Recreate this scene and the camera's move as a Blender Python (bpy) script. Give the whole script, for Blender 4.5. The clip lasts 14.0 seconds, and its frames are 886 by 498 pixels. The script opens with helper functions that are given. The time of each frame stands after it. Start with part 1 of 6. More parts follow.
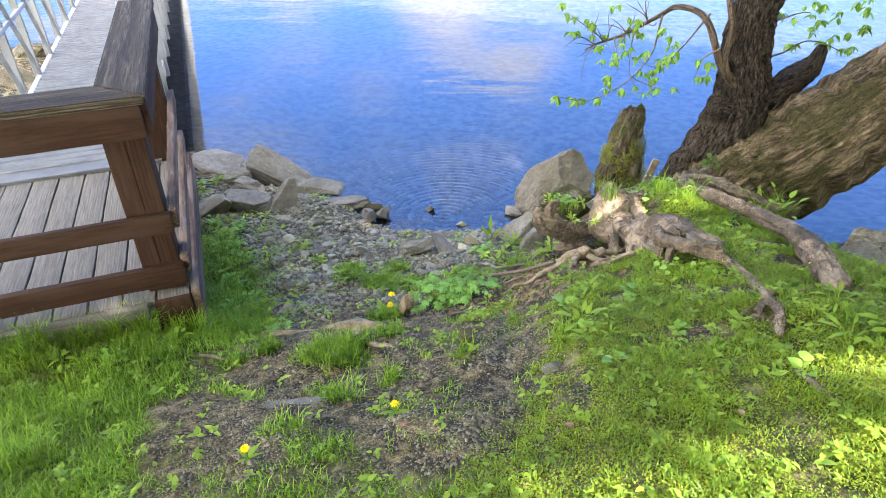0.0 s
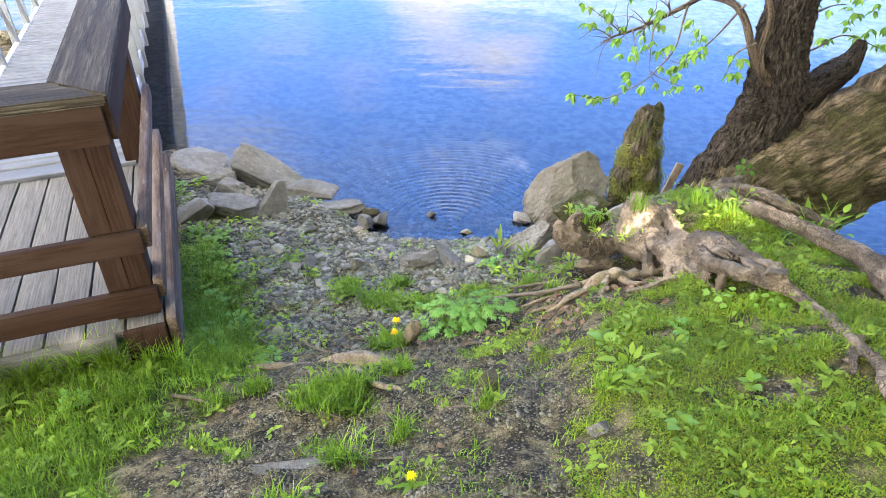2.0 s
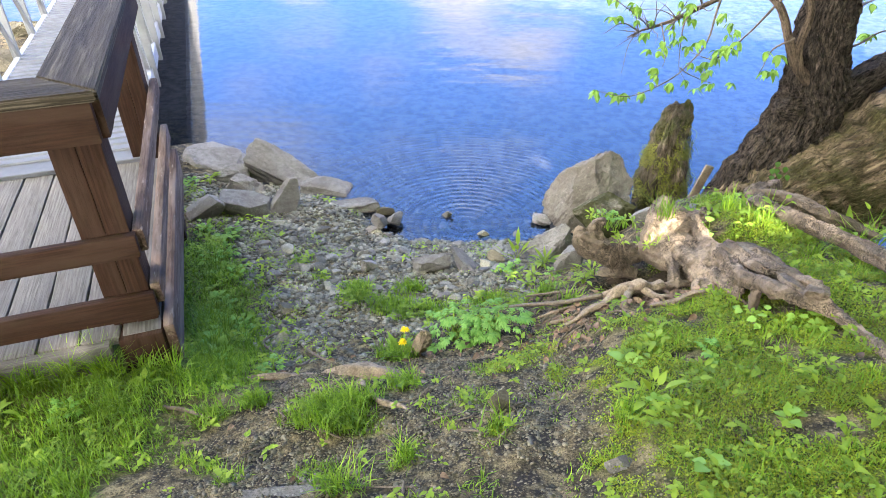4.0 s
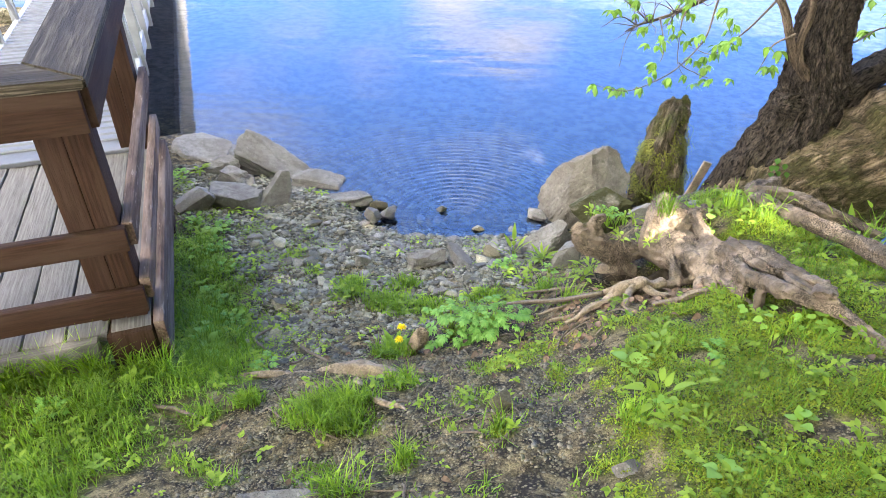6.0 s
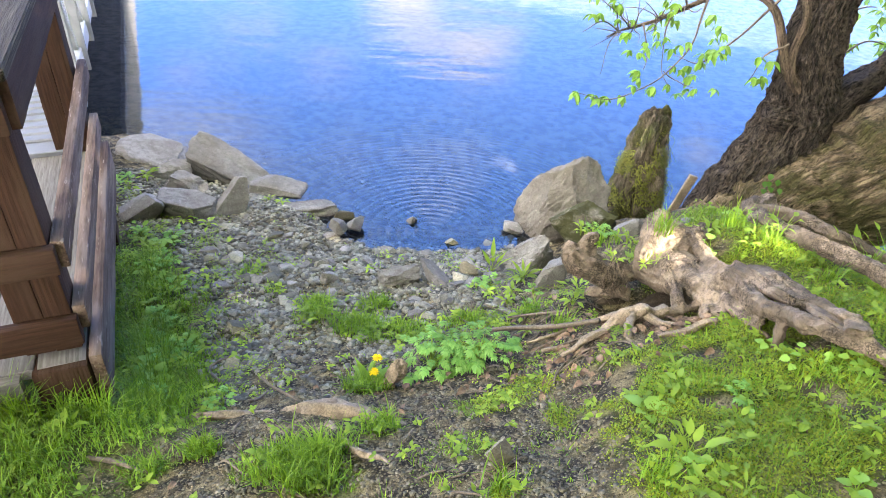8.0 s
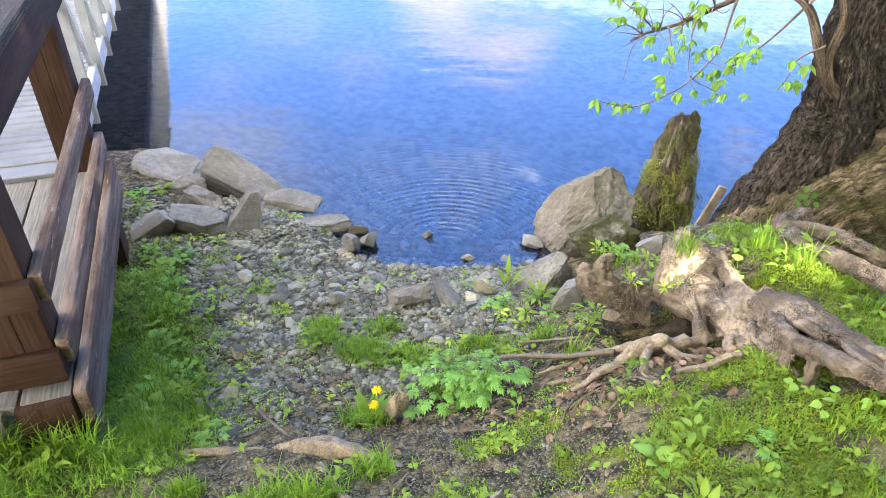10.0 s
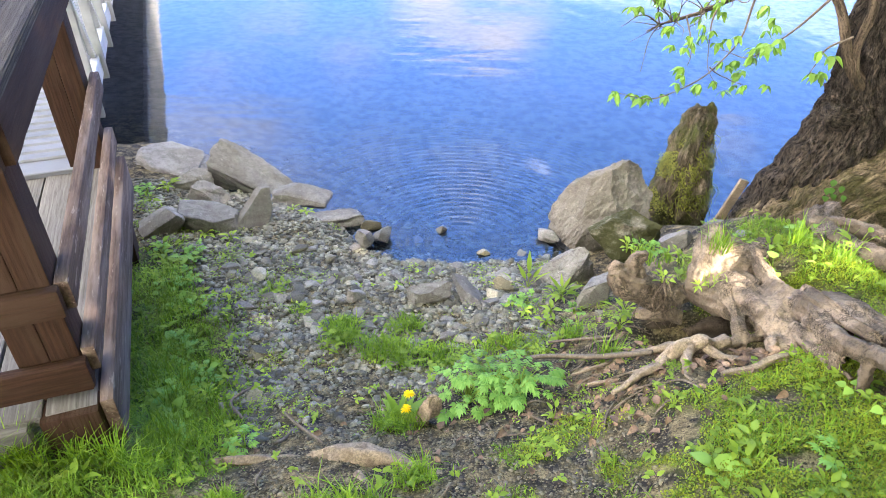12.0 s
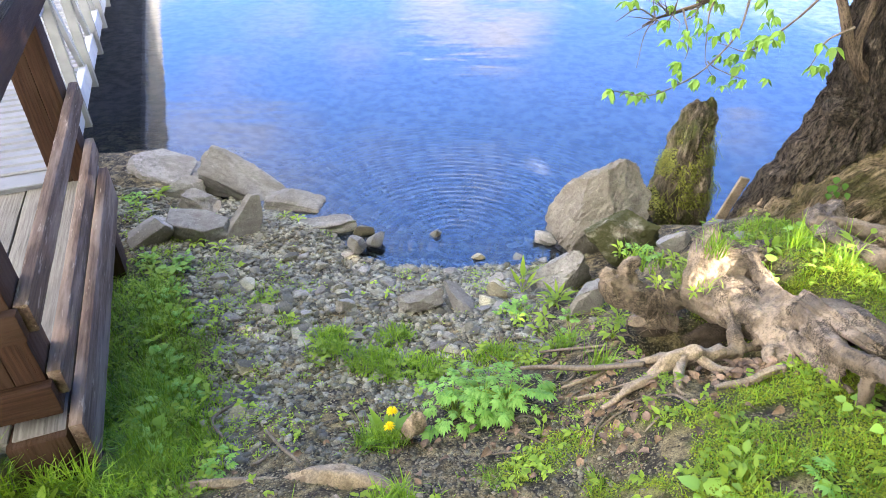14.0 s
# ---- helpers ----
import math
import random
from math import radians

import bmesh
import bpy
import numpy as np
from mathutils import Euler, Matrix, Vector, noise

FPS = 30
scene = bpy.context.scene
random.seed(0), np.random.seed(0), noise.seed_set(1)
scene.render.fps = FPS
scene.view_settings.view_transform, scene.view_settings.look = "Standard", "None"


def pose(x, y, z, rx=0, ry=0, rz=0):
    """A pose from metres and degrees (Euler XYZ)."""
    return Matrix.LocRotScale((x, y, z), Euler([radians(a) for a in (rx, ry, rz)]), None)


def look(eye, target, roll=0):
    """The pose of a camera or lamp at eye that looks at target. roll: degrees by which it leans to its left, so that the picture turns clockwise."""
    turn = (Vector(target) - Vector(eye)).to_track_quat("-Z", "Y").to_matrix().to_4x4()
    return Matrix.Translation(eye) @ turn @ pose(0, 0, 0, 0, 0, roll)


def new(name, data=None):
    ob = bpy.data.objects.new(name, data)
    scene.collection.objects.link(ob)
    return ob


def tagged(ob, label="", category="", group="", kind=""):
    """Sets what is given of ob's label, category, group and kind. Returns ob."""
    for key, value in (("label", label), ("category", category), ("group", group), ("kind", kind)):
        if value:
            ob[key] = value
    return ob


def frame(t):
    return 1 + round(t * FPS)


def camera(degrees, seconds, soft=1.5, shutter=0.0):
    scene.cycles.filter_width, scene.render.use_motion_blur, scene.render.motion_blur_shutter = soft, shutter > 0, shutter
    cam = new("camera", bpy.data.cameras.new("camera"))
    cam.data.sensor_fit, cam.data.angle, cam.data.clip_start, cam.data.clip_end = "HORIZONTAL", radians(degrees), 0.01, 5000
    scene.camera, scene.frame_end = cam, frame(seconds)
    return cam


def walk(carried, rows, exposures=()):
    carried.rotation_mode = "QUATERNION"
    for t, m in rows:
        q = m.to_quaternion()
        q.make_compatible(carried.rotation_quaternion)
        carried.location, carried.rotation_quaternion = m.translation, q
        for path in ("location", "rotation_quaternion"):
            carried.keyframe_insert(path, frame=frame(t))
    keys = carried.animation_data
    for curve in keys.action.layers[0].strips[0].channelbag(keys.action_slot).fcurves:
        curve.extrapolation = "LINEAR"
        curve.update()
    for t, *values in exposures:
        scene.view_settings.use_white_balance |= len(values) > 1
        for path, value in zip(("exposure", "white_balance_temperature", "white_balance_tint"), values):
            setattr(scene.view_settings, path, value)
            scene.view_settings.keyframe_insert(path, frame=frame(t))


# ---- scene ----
cam = camera(68.0, 14.0, 0.2)
PATH = [
    (0, (0.115, 0.013, 1.551), (0.059, 1.683, 0.453), -1.2),
    (0.5, (0.132, 0.079, 1.518), (0.077, 1.746, 0.414), -1.2),
    (1, (0.081, 0.183, 1.482), (0.046, 1.846, 0.371), -0.7),
    (1.5, (0.019, 0.295, 1.458), (0.005, 1.956, 0.344), -0.4),
    (2, (-0.002, 0.4, 1.444), (-0.019, 2.057, 0.324), -0.3),
    (2.5, (0.021, 0.515, 1.412), (-0.011, 2.17, 0.289), -0.3),
    (3, (0.027, 0.548, 1.396), (-0.032, 2.199, 0.269), -0.5),
    (5.5, (0.046, 0.587, 1.408), (-0.043, 2.223, 0.261), -0.8),
    (6, (-0.008, 0.609, 1.376), (-0.054, 2.243, 0.225), 0.4),
    (6.5, (-0.094, 0.626, 1.363), (-0.06, 2.261, 0.212), 2.0),
    (7, (-0.148, 0.632, 1.373), (-0.064, 2.268, 0.226), 3.3),
    (7.5, (-0.152, 0.705, 1.345), (-0.052, 2.346, 0.206), 3.6),
    (8, (-0.113, 0.869, 1.273), (-0.022, 2.51, 0.134), 3.6),
    (8.2, (-0.088, 0.923, 1.269), (-0.003, 2.567, 0.133), 3.4),
    (10.5, (0.004, 1.043, 1.262), (-0.023, 2.686, 0.122), 0.9),
    (11, (-0.021, 1.064, 1.244), (-0.045, 2.698, 0.09), 1.0),
    (11.5, (-0.106, 1.079, 1.254), (-0.098, 2.705, 0.09), 1.3),
    (12, (-0.14, 1.1, 1.259), (-0.127, 2.724, 0.093), 1.3),
    (12.5, (-0.082, 1.169, 1.239), (-0.078, 2.792, 0.07), 0.9),
    (13, (-0.04, 1.195, 1.239), (-0.043, 2.817, 0.07), 0.4),
    (13.5, (-0.041, 1.191, 1.245), (-0.051, 2.811, 0.072), -0.0),
    (14, (-0.043, 1.194, 1.247), (-0.064, 2.813, 0.073), -0.5),
]
walk(cam, [(t, look(eye, target, roll)) for t, eye, target, roll in PATH], [(0.0, 3.10, 6650, 14), (0.7, 3.25, 6660, 14), (1.6, 3.31, 6680, 14), (5.5, 3.33, 6730, 15), (6.5, 3.42, 6750, 15), (14.0, 3.48, 6850, 16)])

# ---- light ----
world = bpy.data.worlds.new("sky")
scene.world = world
world.use_nodes = True


def nd(tree, kind, **kw):
    n = tree.nodes.new("ShaderNode" + kind)
    for k, v in kw.items():
        if k == "operation":
            n.operation = v
        elif k == "wave_type":
            n.wave_type = v
        elif k == "rings_direction":
            n.rings_direction = v
        elif k == "attribute_name":
            n.attribute_name = v
        elif k == "sky_type":
            n.sky_type = v
        elif k == "sun_disc":
            n.sun_disc = v
        elif k == "sun_elevation":
            n.sun_elevation = v
        elif k == "sun_rotation":
            n.sun_rotation = v
        else:
            n.inputs[int(k[1:]) if k[0] == "i" and k[1:].isdigit() else k.replace("_", " ")].default_value = v
    return n


def mixc(tree, fac, a, b, mode="MIX"):
    """A colour mix: fac, a and b are sockets or values."""
    n = tree.nodes.new("ShaderNodeMix")
    n.data_type, n.blend_type = "RGBA", mode
    for slot, val in ((0, fac), (6, a), (7, b)):
        if isinstance(val, bpy.types.NodeSocket):
            tree.links.new(val, n.inputs[slot])
        elif slot == 0:
            n.inputs[0].default_value = val
        else:
            n.inputs[slot].default_value = (*val, 1)
    return n.outputs[2]


def ramp(tree, fac, lo, hi, a=0.0, b=1.0):
    n = tree.nodes.new("ShaderNodeMapRange")
    n.interpolation_type = "SMOOTHSTEP"
    tree.links.new(fac, n.inputs[0])
    for slot, val in zip((1, 2, 3, 4), (lo, hi, a, b)):
        n.inputs[slot].default_value = val
    return n.outputs[0]


SUN_EL, SUN_AZ = 37.0, 118.0   # degrees; azimuth clockwise from +y
t = world.node_tree
sky = nd(t, "TexSky", sky_type="NISHITA", sun_disc=False, sun_elevation=radians(SUN_EL), sun_rotation=radians(SUN_AZ))
sky.dust_density, sky.ozone_density = 0.3, 3.0
co = nd(t, "TexCoord")
sep = nd(t, "SeparateXYZ")
t.links.new(co.outputs["Generated"], sep.inputs[0])
low = nd(t, "Math", operation="MAXIMUM", i1=0.05)
t.links.new(sep.outputs[2], low.inputs[0])
flat = nd(t, "VectorMath", operation="DIVIDE")
lift = nd(t, "CombineXYZ")
for s in range(3):
    t.links.new(low.outputs[0], lift.inputs[s])
t.links.new(co.outputs["Generated"], flat.inputs[0])
t.links.new(lift.outputs[0], flat.inputs[1])
shift = nd(t, "VectorMath", operation="ADD", i1=(0.9, 0.35, 0.0))
t.links.new(flat.outputs[0], shift.inputs[0])
cloud = nd(t, "TexNoise", Scale=0.62, Detail=7.0, Roughness=0.55)
t.links.new(shift.outputs[0], cloud.inputs["Vector"])
bank_low = ramp(t, sep.outputs[2], 0.235, 0.33, 0.01, 0.0)
inland = ramp(t, sep.outputs[1], 0.05, 0.75, 0.22, -0.10)   # unseen broken cloud added inland to light the bank white, clearing over the lake
puff = nd(t, "Math", operation="ADD")
puff2 = nd(t, "Math", operation="ADD")
t.links.new(cloud.outputs[0], puff.inputs[0])
t.links.new(bank_low, puff.inputs[1])
t.links.new(puff.outputs[0], puff2.inputs[0])
t.links.new(inland, puff2.inputs[1])
puff = puff2
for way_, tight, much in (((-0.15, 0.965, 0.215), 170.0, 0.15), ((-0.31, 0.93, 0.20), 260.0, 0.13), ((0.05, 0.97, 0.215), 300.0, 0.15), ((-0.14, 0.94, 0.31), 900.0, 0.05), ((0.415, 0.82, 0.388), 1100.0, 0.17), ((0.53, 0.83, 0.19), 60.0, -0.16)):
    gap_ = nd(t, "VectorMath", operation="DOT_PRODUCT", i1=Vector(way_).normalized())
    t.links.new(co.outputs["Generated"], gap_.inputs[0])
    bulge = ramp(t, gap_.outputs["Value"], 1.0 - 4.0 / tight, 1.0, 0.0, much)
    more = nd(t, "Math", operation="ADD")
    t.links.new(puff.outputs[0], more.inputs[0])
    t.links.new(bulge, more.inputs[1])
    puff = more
blue = mixc(t, 0.985, sky.outputs[0], (0.46, 1.21, 3.48))
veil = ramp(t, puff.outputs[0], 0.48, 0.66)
# inland cloud made far brighter than the lake's, to lift light on the bank
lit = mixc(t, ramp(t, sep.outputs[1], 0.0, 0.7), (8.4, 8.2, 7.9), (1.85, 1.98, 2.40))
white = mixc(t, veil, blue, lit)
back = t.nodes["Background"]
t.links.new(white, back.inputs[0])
back.inputs[1].default_value = 0.15

sun_lamp = bpy.data.lights.new("sun", "SUN")
sun_lamp.energy, sun_lamp.angle, sun_lamp.color = 4.2, radians(0.6), (1.0, 0.93, 0.80)
sun = new("sun", sun_lamp)
SUN_WAY = Vector((math.sin(radians(SUN_AZ)) * math.cos(radians(SUN_EL)), math.cos(radians(SUN_AZ)) * math.cos(radians(SUN_EL)), math.sin(radians(SUN_EL))))
sun.matrix_world = look(SUN_WAY * 30, (0, 0, 0))

# ---- materials ----


def material(name, rough=0.8, spec=0.3, metal=0.0):
    m = bpy.data.materials.new(name)
    m.use_nodes = True
    b = m.node_tree.nodes["Principled BSDF"]
    b.inputs["Roughness"].default_value = rough
    b.inputs["Specular IOR Level"].default_value = spec
    b.inputs["Metallic"].default_value = metal
    return m, m.node_tree, b


def coords(tree, grain=False, scale=(1, 1, 1)):
    m = nd(tree, "Mapping")
    if grain:
        a = nd(tree, "Attribute", attribute_name="grain")
        tree.links.new(a.outputs["Vector"], m.inputs[0])
    else:
        tree.links.new(nd(tree, "NewGeometry").outputs["Position"], m.inputs[0])
    m.inputs["Scale"].default_value = scale
    return m.outputs[0]


def noise_of(tree, vec, scale, detail=4.0, rough=0.6):
    n = nd(tree, "TexNoise", Scale=scale, Detail=detail, Roughness=rough)
    tree.links.new(vec, n.inputs["Vector"])
    return n.outputs[0]


def bump(tree, bsdf, height, strength, distance):
    n = nd(tree, "Bump", Strength=strength, Distance=distance)
    tree.links.new(height, n.inputs["Height"])
    last = bsdf.inputs["Normal"]
    if last.is_linked:
        tree.links.new(last.links[0].from_socket, n.inputs["Normal"])
    tree.links.new(n.outputs[0], last)


def mottled(name, dark, light, big=3.0, fine=60.0, rough=0.85, spec=0.25, depth=0.004, third=None, third_scale=8.0, third_range=(0.52, 0.62), vary=0.0, crack=0.0):
    """Stone, soil and the like: two colours mixed by coarse and fine noise, a third in patches, fine relief."""
    m, t, b = material(name, rough, spec)
    pos = coords(t)
    coarse, small = noise_of(t, pos, big), noise_of(t, pos, fine, 3.0, 0.7)
    c = mixc(t, ramp(t, coarse, 0.3, 0.7), dark, light)
    c = mixc(t, ramp(t, small, 0.25, 0.75, 0.0, 0.75), c, tuple(v * 0.45 for v in dark))
    if third:
        c = mixc(t, ramp(t, noise_of(t, pos, third_scale, 5.0), *third_range), c, third)
    if vary:
        info = nd(t, "ObjectInfo").outputs["Random"]
        isle = nd(t, "NewGeometry").outputs["Random Per Island"]
        add = nd(t, "Math", operation="ADD")
        t.links.new(info, add.inputs[0])
        t.links.new(isle, add.inputs[1])
        fr = nd(t, "Math", operation="FRACT")
        t.links.new(add.outputs[0], fr.inputs[0])
        hsv = nd(t, "HueSaturation")
        t.links.new(ramp(t, fr.outputs[0], 0.0, 1.0, 1.0 - vary, 1.0 + vary), hsv.inputs["Value"])
        t.links.new(c, hsv.inputs["Color"])
        c = hsv.outputs[0]
    if crack:
        cr = nd(t, "TexVoronoi", Scale=crack)
        cr.feature = "DISTANCE_TO_EDGE"
        warp = nd(t, "TexNoise", Scale=crack * 1.3, Detail=4.0)
        t.links.new(pos, warp.inputs["Vector"])
        mixv = nd(t, "VectorMath", operation="MULTIPLY_ADD", i1=(0.35, 0.35, 0.35))
        t.links.new(warp.outputs["Color"], mixv.inputs[0])
        t.links.new(pos, mixv.inputs[2])
        t.links.new(mixv.outputs[0], cr.inputs["Vector"])
        line = ramp(t, cr.outputs["Distance"], 0.0, 0.06)
        c = mixc(t, line, tuple(v * 0.55 for v in dark), c)
        bump(t, b, line, 0.5, depth)
    t.links.new(c, b.inputs["Base Color"])
    bump(t, b, small, 0.6, depth * 0.6)
    bump(t, b, coarse, 0.7, depth * 4)
    return m


def ridged(tree, vec, scale, detail=6.0, rough=0.6):
    """Sharp-crested noise, about 0 to 1."""
    n = nd(tree, "TexNoise", Scale=scale, Detail=detail, Roughness=rough)
    n.noise_type = "RIDGED_MULTIFRACTAL"
    tree.links.new(vec, n.inputs["Vector"])
    return n.outputs[0]


def rough_stone(name, dark, light, stain, moss=None, depth=0.02):
    """Broken field stone: tan-grey faces, darker stains, pale lichen specks and a coarse chipped relief."""
    m, t, b = material(name, 0.92, 0.2)
    pos = coords(t)
    lay = coords(t, False, (3.0, 3.4, 5.5))
    big, mid, fine = noise_of(t, pos, 3.5, 5.0), noise_of(t, pos, 22.0, 6.0, 0.7), noise_of(t, pos, 170.0, 4.0, 0.75)
    chips = ridged(t, lay, 3.0, 7.0)
    c = mixc(t, ramp(t, big, 0.32, 0.68), dark, light)
    c = mixc(t, ramp(t, mid, 0.40, 0.68, 0.0, 0.65), c, stain)
    c = mixc(t, ramp(t, fine, 0.30, 0.55, 0.65, 0.0), c, tuple(v * 0.3 for v in dark))
    c = mixc(t, ramp(t, noise_of(t, pos, 60.0, 3.0), 0.62, 0.70, 0.0, 0.6), c, tuple(min(0.6, v * 1.35) for v in light))
    info = nd(t, "ObjectInfo").outputs["Random"]
    hsv = nd(t, "HueSaturation")
    t.links.new(ramp(t, info, 0.0, 1.0, 0.8, 1.12), hsv.inputs["Value"])
    t.links.new(c, hsv.inputs["Color"])
    c = hsv.outputs[0]
    if moss:
        c = mixc(t, ramp(t, noise_of(t, pos, 6.0, 6.0, 0.65), 0.36, 0.50, 0.0, 0.95), c, moss)
    t.links.new(c, b.inputs["Base Color"])
    bump(t, b, fine, 0.8, depth * 0.16)
    bump(t, b, mid, 0.9, depth * 0.7)
    bump(t, b, chips, 0.35, depth)
    return m


def bark(name, groove, ridge, moss=None, depth=0.02, scale=1.0, stretch=(9.0, 24.0), third=None):
    """Bark ridged along the limb: broken plates of ridge colour over dark grooves."""
    m, t, b = material(name, 0.92, 0.15)
    long_ = coords(t, True, (stretch[0] * scale, stretch[1] * scale, stretch[1] * scale))
    pos = coords(t)
    ridges = noise_of(t, long_, 1.0, 8.0, 0.68)
    cracks = ridged(t, coords(t, True, (stretch[0] * 1.6 * scale, stretch[1] * 1.5 * scale, stretch[1] * 1.5 * scale)), 1.0, 7.0, 0.62)
    chips = noise_of(t, coords(t, True, (60.0 * scale, 150.0 * scale, 150.0 * scale)), 1.0, 4.0, 0.75)
    spot = noise_of(t, pos, 3.2, 5.0)
    c = mixc(t, ramp(t, ridges, 0.36, 0.57), groove, ridge)
    if third:
        c = mixc(t, ramp(t, noise_of(t, coords(t, True, (2.2, 12.0, 12.0)), 1.0, 7.0, 0.7), 0.50, 0.60, 0.0, 0.9), c, third)
    c = mixc(t, ramp(t, spot, 0.40, 0.68, 0.0, 0.42), c, groove)
    if moss:
        c = mixc(t, ramp(t, noise_of(t, pos, 4.5, 6.0, 0.65), 0.42, 0.58, 0.0, 0.85), c, moss)
    c = mixc(t, ramp(t, chips, 0.34, 0.52, 0.75, 0.0), c, tuple(v * 0.45 for v in groove))
    c = mixc(t, ramp(t, chips, 0.58, 0.70, 0.0, 0.55), c, tuple(min(1, v * 1.8) for v in ridge))
    t.links.new(c, b.inputs["Base Color"])
    bump(t, b, chips, 1.0, depth * 0.35)
    bump(t, b, cracks, 1.0, depth * 0.8)
    bump(t, b, ramp(t, ridges, 0.38, 0.60), 1.0, depth * 0.9)
    return m


def root_skin(name, pale, dark, depth=0.012):
    """Weather-worn root: wrinkled, scaly tan skin, with grey patches and dark chinks."""
    m, t, b = material(name, 0.9, 0.2)
    pos = coords(t)
    vor = nd(t, "TexVoronoi", Scale=95.0)
    vor.feature = "DISTANCE_TO_EDGE"
    warp = nd(t, "TexNoise", Scale=18.0, Detail=5.0)
    t.links.new(pos, warp.inputs["Vector"])
    wv_ = nd(t, "VectorMath", operation="MULTIPLY_ADD", i1=(0.11, 0.11, 0.11))
    t.links.new(warp.outputs["Color"], wv_.inputs[0])
    t.links.new(pos, wv_.inputs[2])
    t.links.new(wv_.outputs[0], vor.inputs["Vector"])
    patch = ramp(t, noise_of(t, pos, 6.0, 5.0, 0.65), 0.46, 0.55)
    chink = ramp(t, vor.outputs["Distance"], 0.0, 0.14)
    scales = nd(t, "Math", operation="MAXIMUM")
    t.links.new(chink, scales.inputs[0])
    t.links.new(patch, scales.inputs[1])
    wrinkle = ridged(t, coords(t, False, (14.0, 14.0, 14.0)), 1.0, 7.0)
    fine = noise_of(t, pos, 190.0, 4.0, 0.75)
    c = mixc(t, ramp(t, noise_of(t, pos, 5.0, 5.0), 0.35, 0.65), dark, pale)
    c = mixc(t, ramp(t, noise_of(t, pos, 26.0, 6.0, 0.7), 0.42, 0.66, 0.0, 0.7), c, tuple(v * 0.62 for v in dark))
    c = mixc(t, scales.outputs[0], tuple(v * 0.30 for v in dark), c)
    c = mixc(t, ramp(t, fine, 0.34, 0.52, 0.6, 0.0), c, tuple(v * 0.4 for v in dark))
    t.links.new(c, b.inputs["Base Color"])
    bump(t, b, fine, 0.8, depth * 0.2)
    bump(t, b, scales.outputs[0], 0.7, depth * 0.35)
    bump(t, b, wrinkle, 0.7, depth)
    return m


def wood(name, pale, dark, stain=None, depth=0.003, rough=0.75, rings=0.22, streak=0.8, flecks=None):
    """Sawn timber: grain along the first axis of the "grain" coordinates, worn patches."""
    m, t, b = material(name, rough, 0.10)
    g = coords(t, True, (2.0, 34.0, 34.0))
    wide = coords(t, True, (1.0, 7.0, 7.0))
    fibres = noise_of(t, g, 3.0, 6.0, 0.65)
    worn = noise_of(t, wide, 2.2, 5.0, 0.6)
    w = nd(t, "TexWave", wave_type="RINGS", rings_direction="X", Scale=5.0, Distortion=5.0, Detail=2.0)
    w.inputs["Detail Scale"].default_value = 0.6
    t.links.new(coords(t, True, (0.35, 5.0, 5.0)), w.inputs["Vector"])
    c = mixc(t, ramp(t, fibres, 0.3, 0.7), dark, pale)
    c = mixc(t, ramp(t, w.outputs["Fac"], 0.1, 0.6, rings, 0.0), c, tuple(v * 0.75 for v in dark))
    c = mixc(t, ramp(t, noise_of(t, coords(t, True, (6.0, 190.0, 190.0)), 1.0, 5.0, 0.75), 0.36, 0.47, streak, 0.0), c, tuple(v * 0.35 for v in dark))
    if stain:
        c = mixc(t, ramp(t, worn, 0.42, 0.66), c, stain)
    if flecks:   # bare wood where the stain has flaked off
        c = mixc(t, ramp(t, noise_of(t, coords(t, True, (9.0, 60.0, 60.0)), 1.0, 5.0, 0.7), 0.60, 0.66, 0.0, 0.6), c, flecks)
    t.links.new(c, b.inputs["Base Color"])
    bump(t, b, fibres, 0.6, depth)
    bump(t, b, w.outputs["Fac"], 0.15, depth)
    return m


def leaf_mat(name, a, b2, trans=0.35, rough=0.5):
    """Leaves: colour varied from leaf to leaf, light passing through."""
    m, t, b = material(name, rough, 0.3)
    isle = nd(t, "NewGeometry").outputs["Random Per Island"]
    pos = coords(t)
    c = mixc(t, isle, a, b2)
    c = mixc(t, ramp(t, noise_of(t, pos, 4.0), 0.35, 0.65, 0.0, 0.5), c, tuple(v * 0.6 for v in a))
    t.links.new(c, b.inputs["Base Color"])
    tr = nd(t, "BsdfTranslucent")
    bright = mixc(t, 1.0, c, (1.5, 1.35, 0.6), "MULTIPLY")
    t.links.new(bright, tr.inputs["Color"])
    mix = nd(t, "MixShader", i0=trans)
    t.links.new(b.outputs[0], mix.inputs[1])
    t.links.new(tr.outputs[0], mix.inputs[2])
    t.links.new(mix.outputs[0], t.nodes["Material Output"].inputs[0])
    return m


M_STONE = rough_stone("grey_stone", (0.128, 0.122, 0.114), (0.222, 0.213, 0.20), (0.098, 0.091, 0.082), None, 0.014)
M_STONE_MOSSY = rough_stone("mossy_stone", (0.11, 0.10, 0.08), (0.20, 0.185, 0.155), (0.08, 0.07, 0.045), (0.035, 0.037, 0.012))
M_BOULDER = rough_stone("boulder_stone", (0.120, 0.109, 0.094), (0.215, 0.198, 0.172), (0.11, 0.098, 0.08), None, 0.014)
M_STONE_DARK = mottled("dark_slate", (0.088, 0.079, 0.054), (0.205, 0.183, 0.124), 5, 120, depth=0.003, vary=0.4)
M_CRUMB = mottled("soil_crumb", (0.048, 0.038, 0.021), (0.235, 0.187, 0.108), 30, 200, depth=0.002, vary=0.5)
M_PEBBLE = mottled("shore_pebble", (0.104, 0.099, 0.078), (0.232, 0.222, 0.172), 9, 160, depth=0.002, vary=0.5)
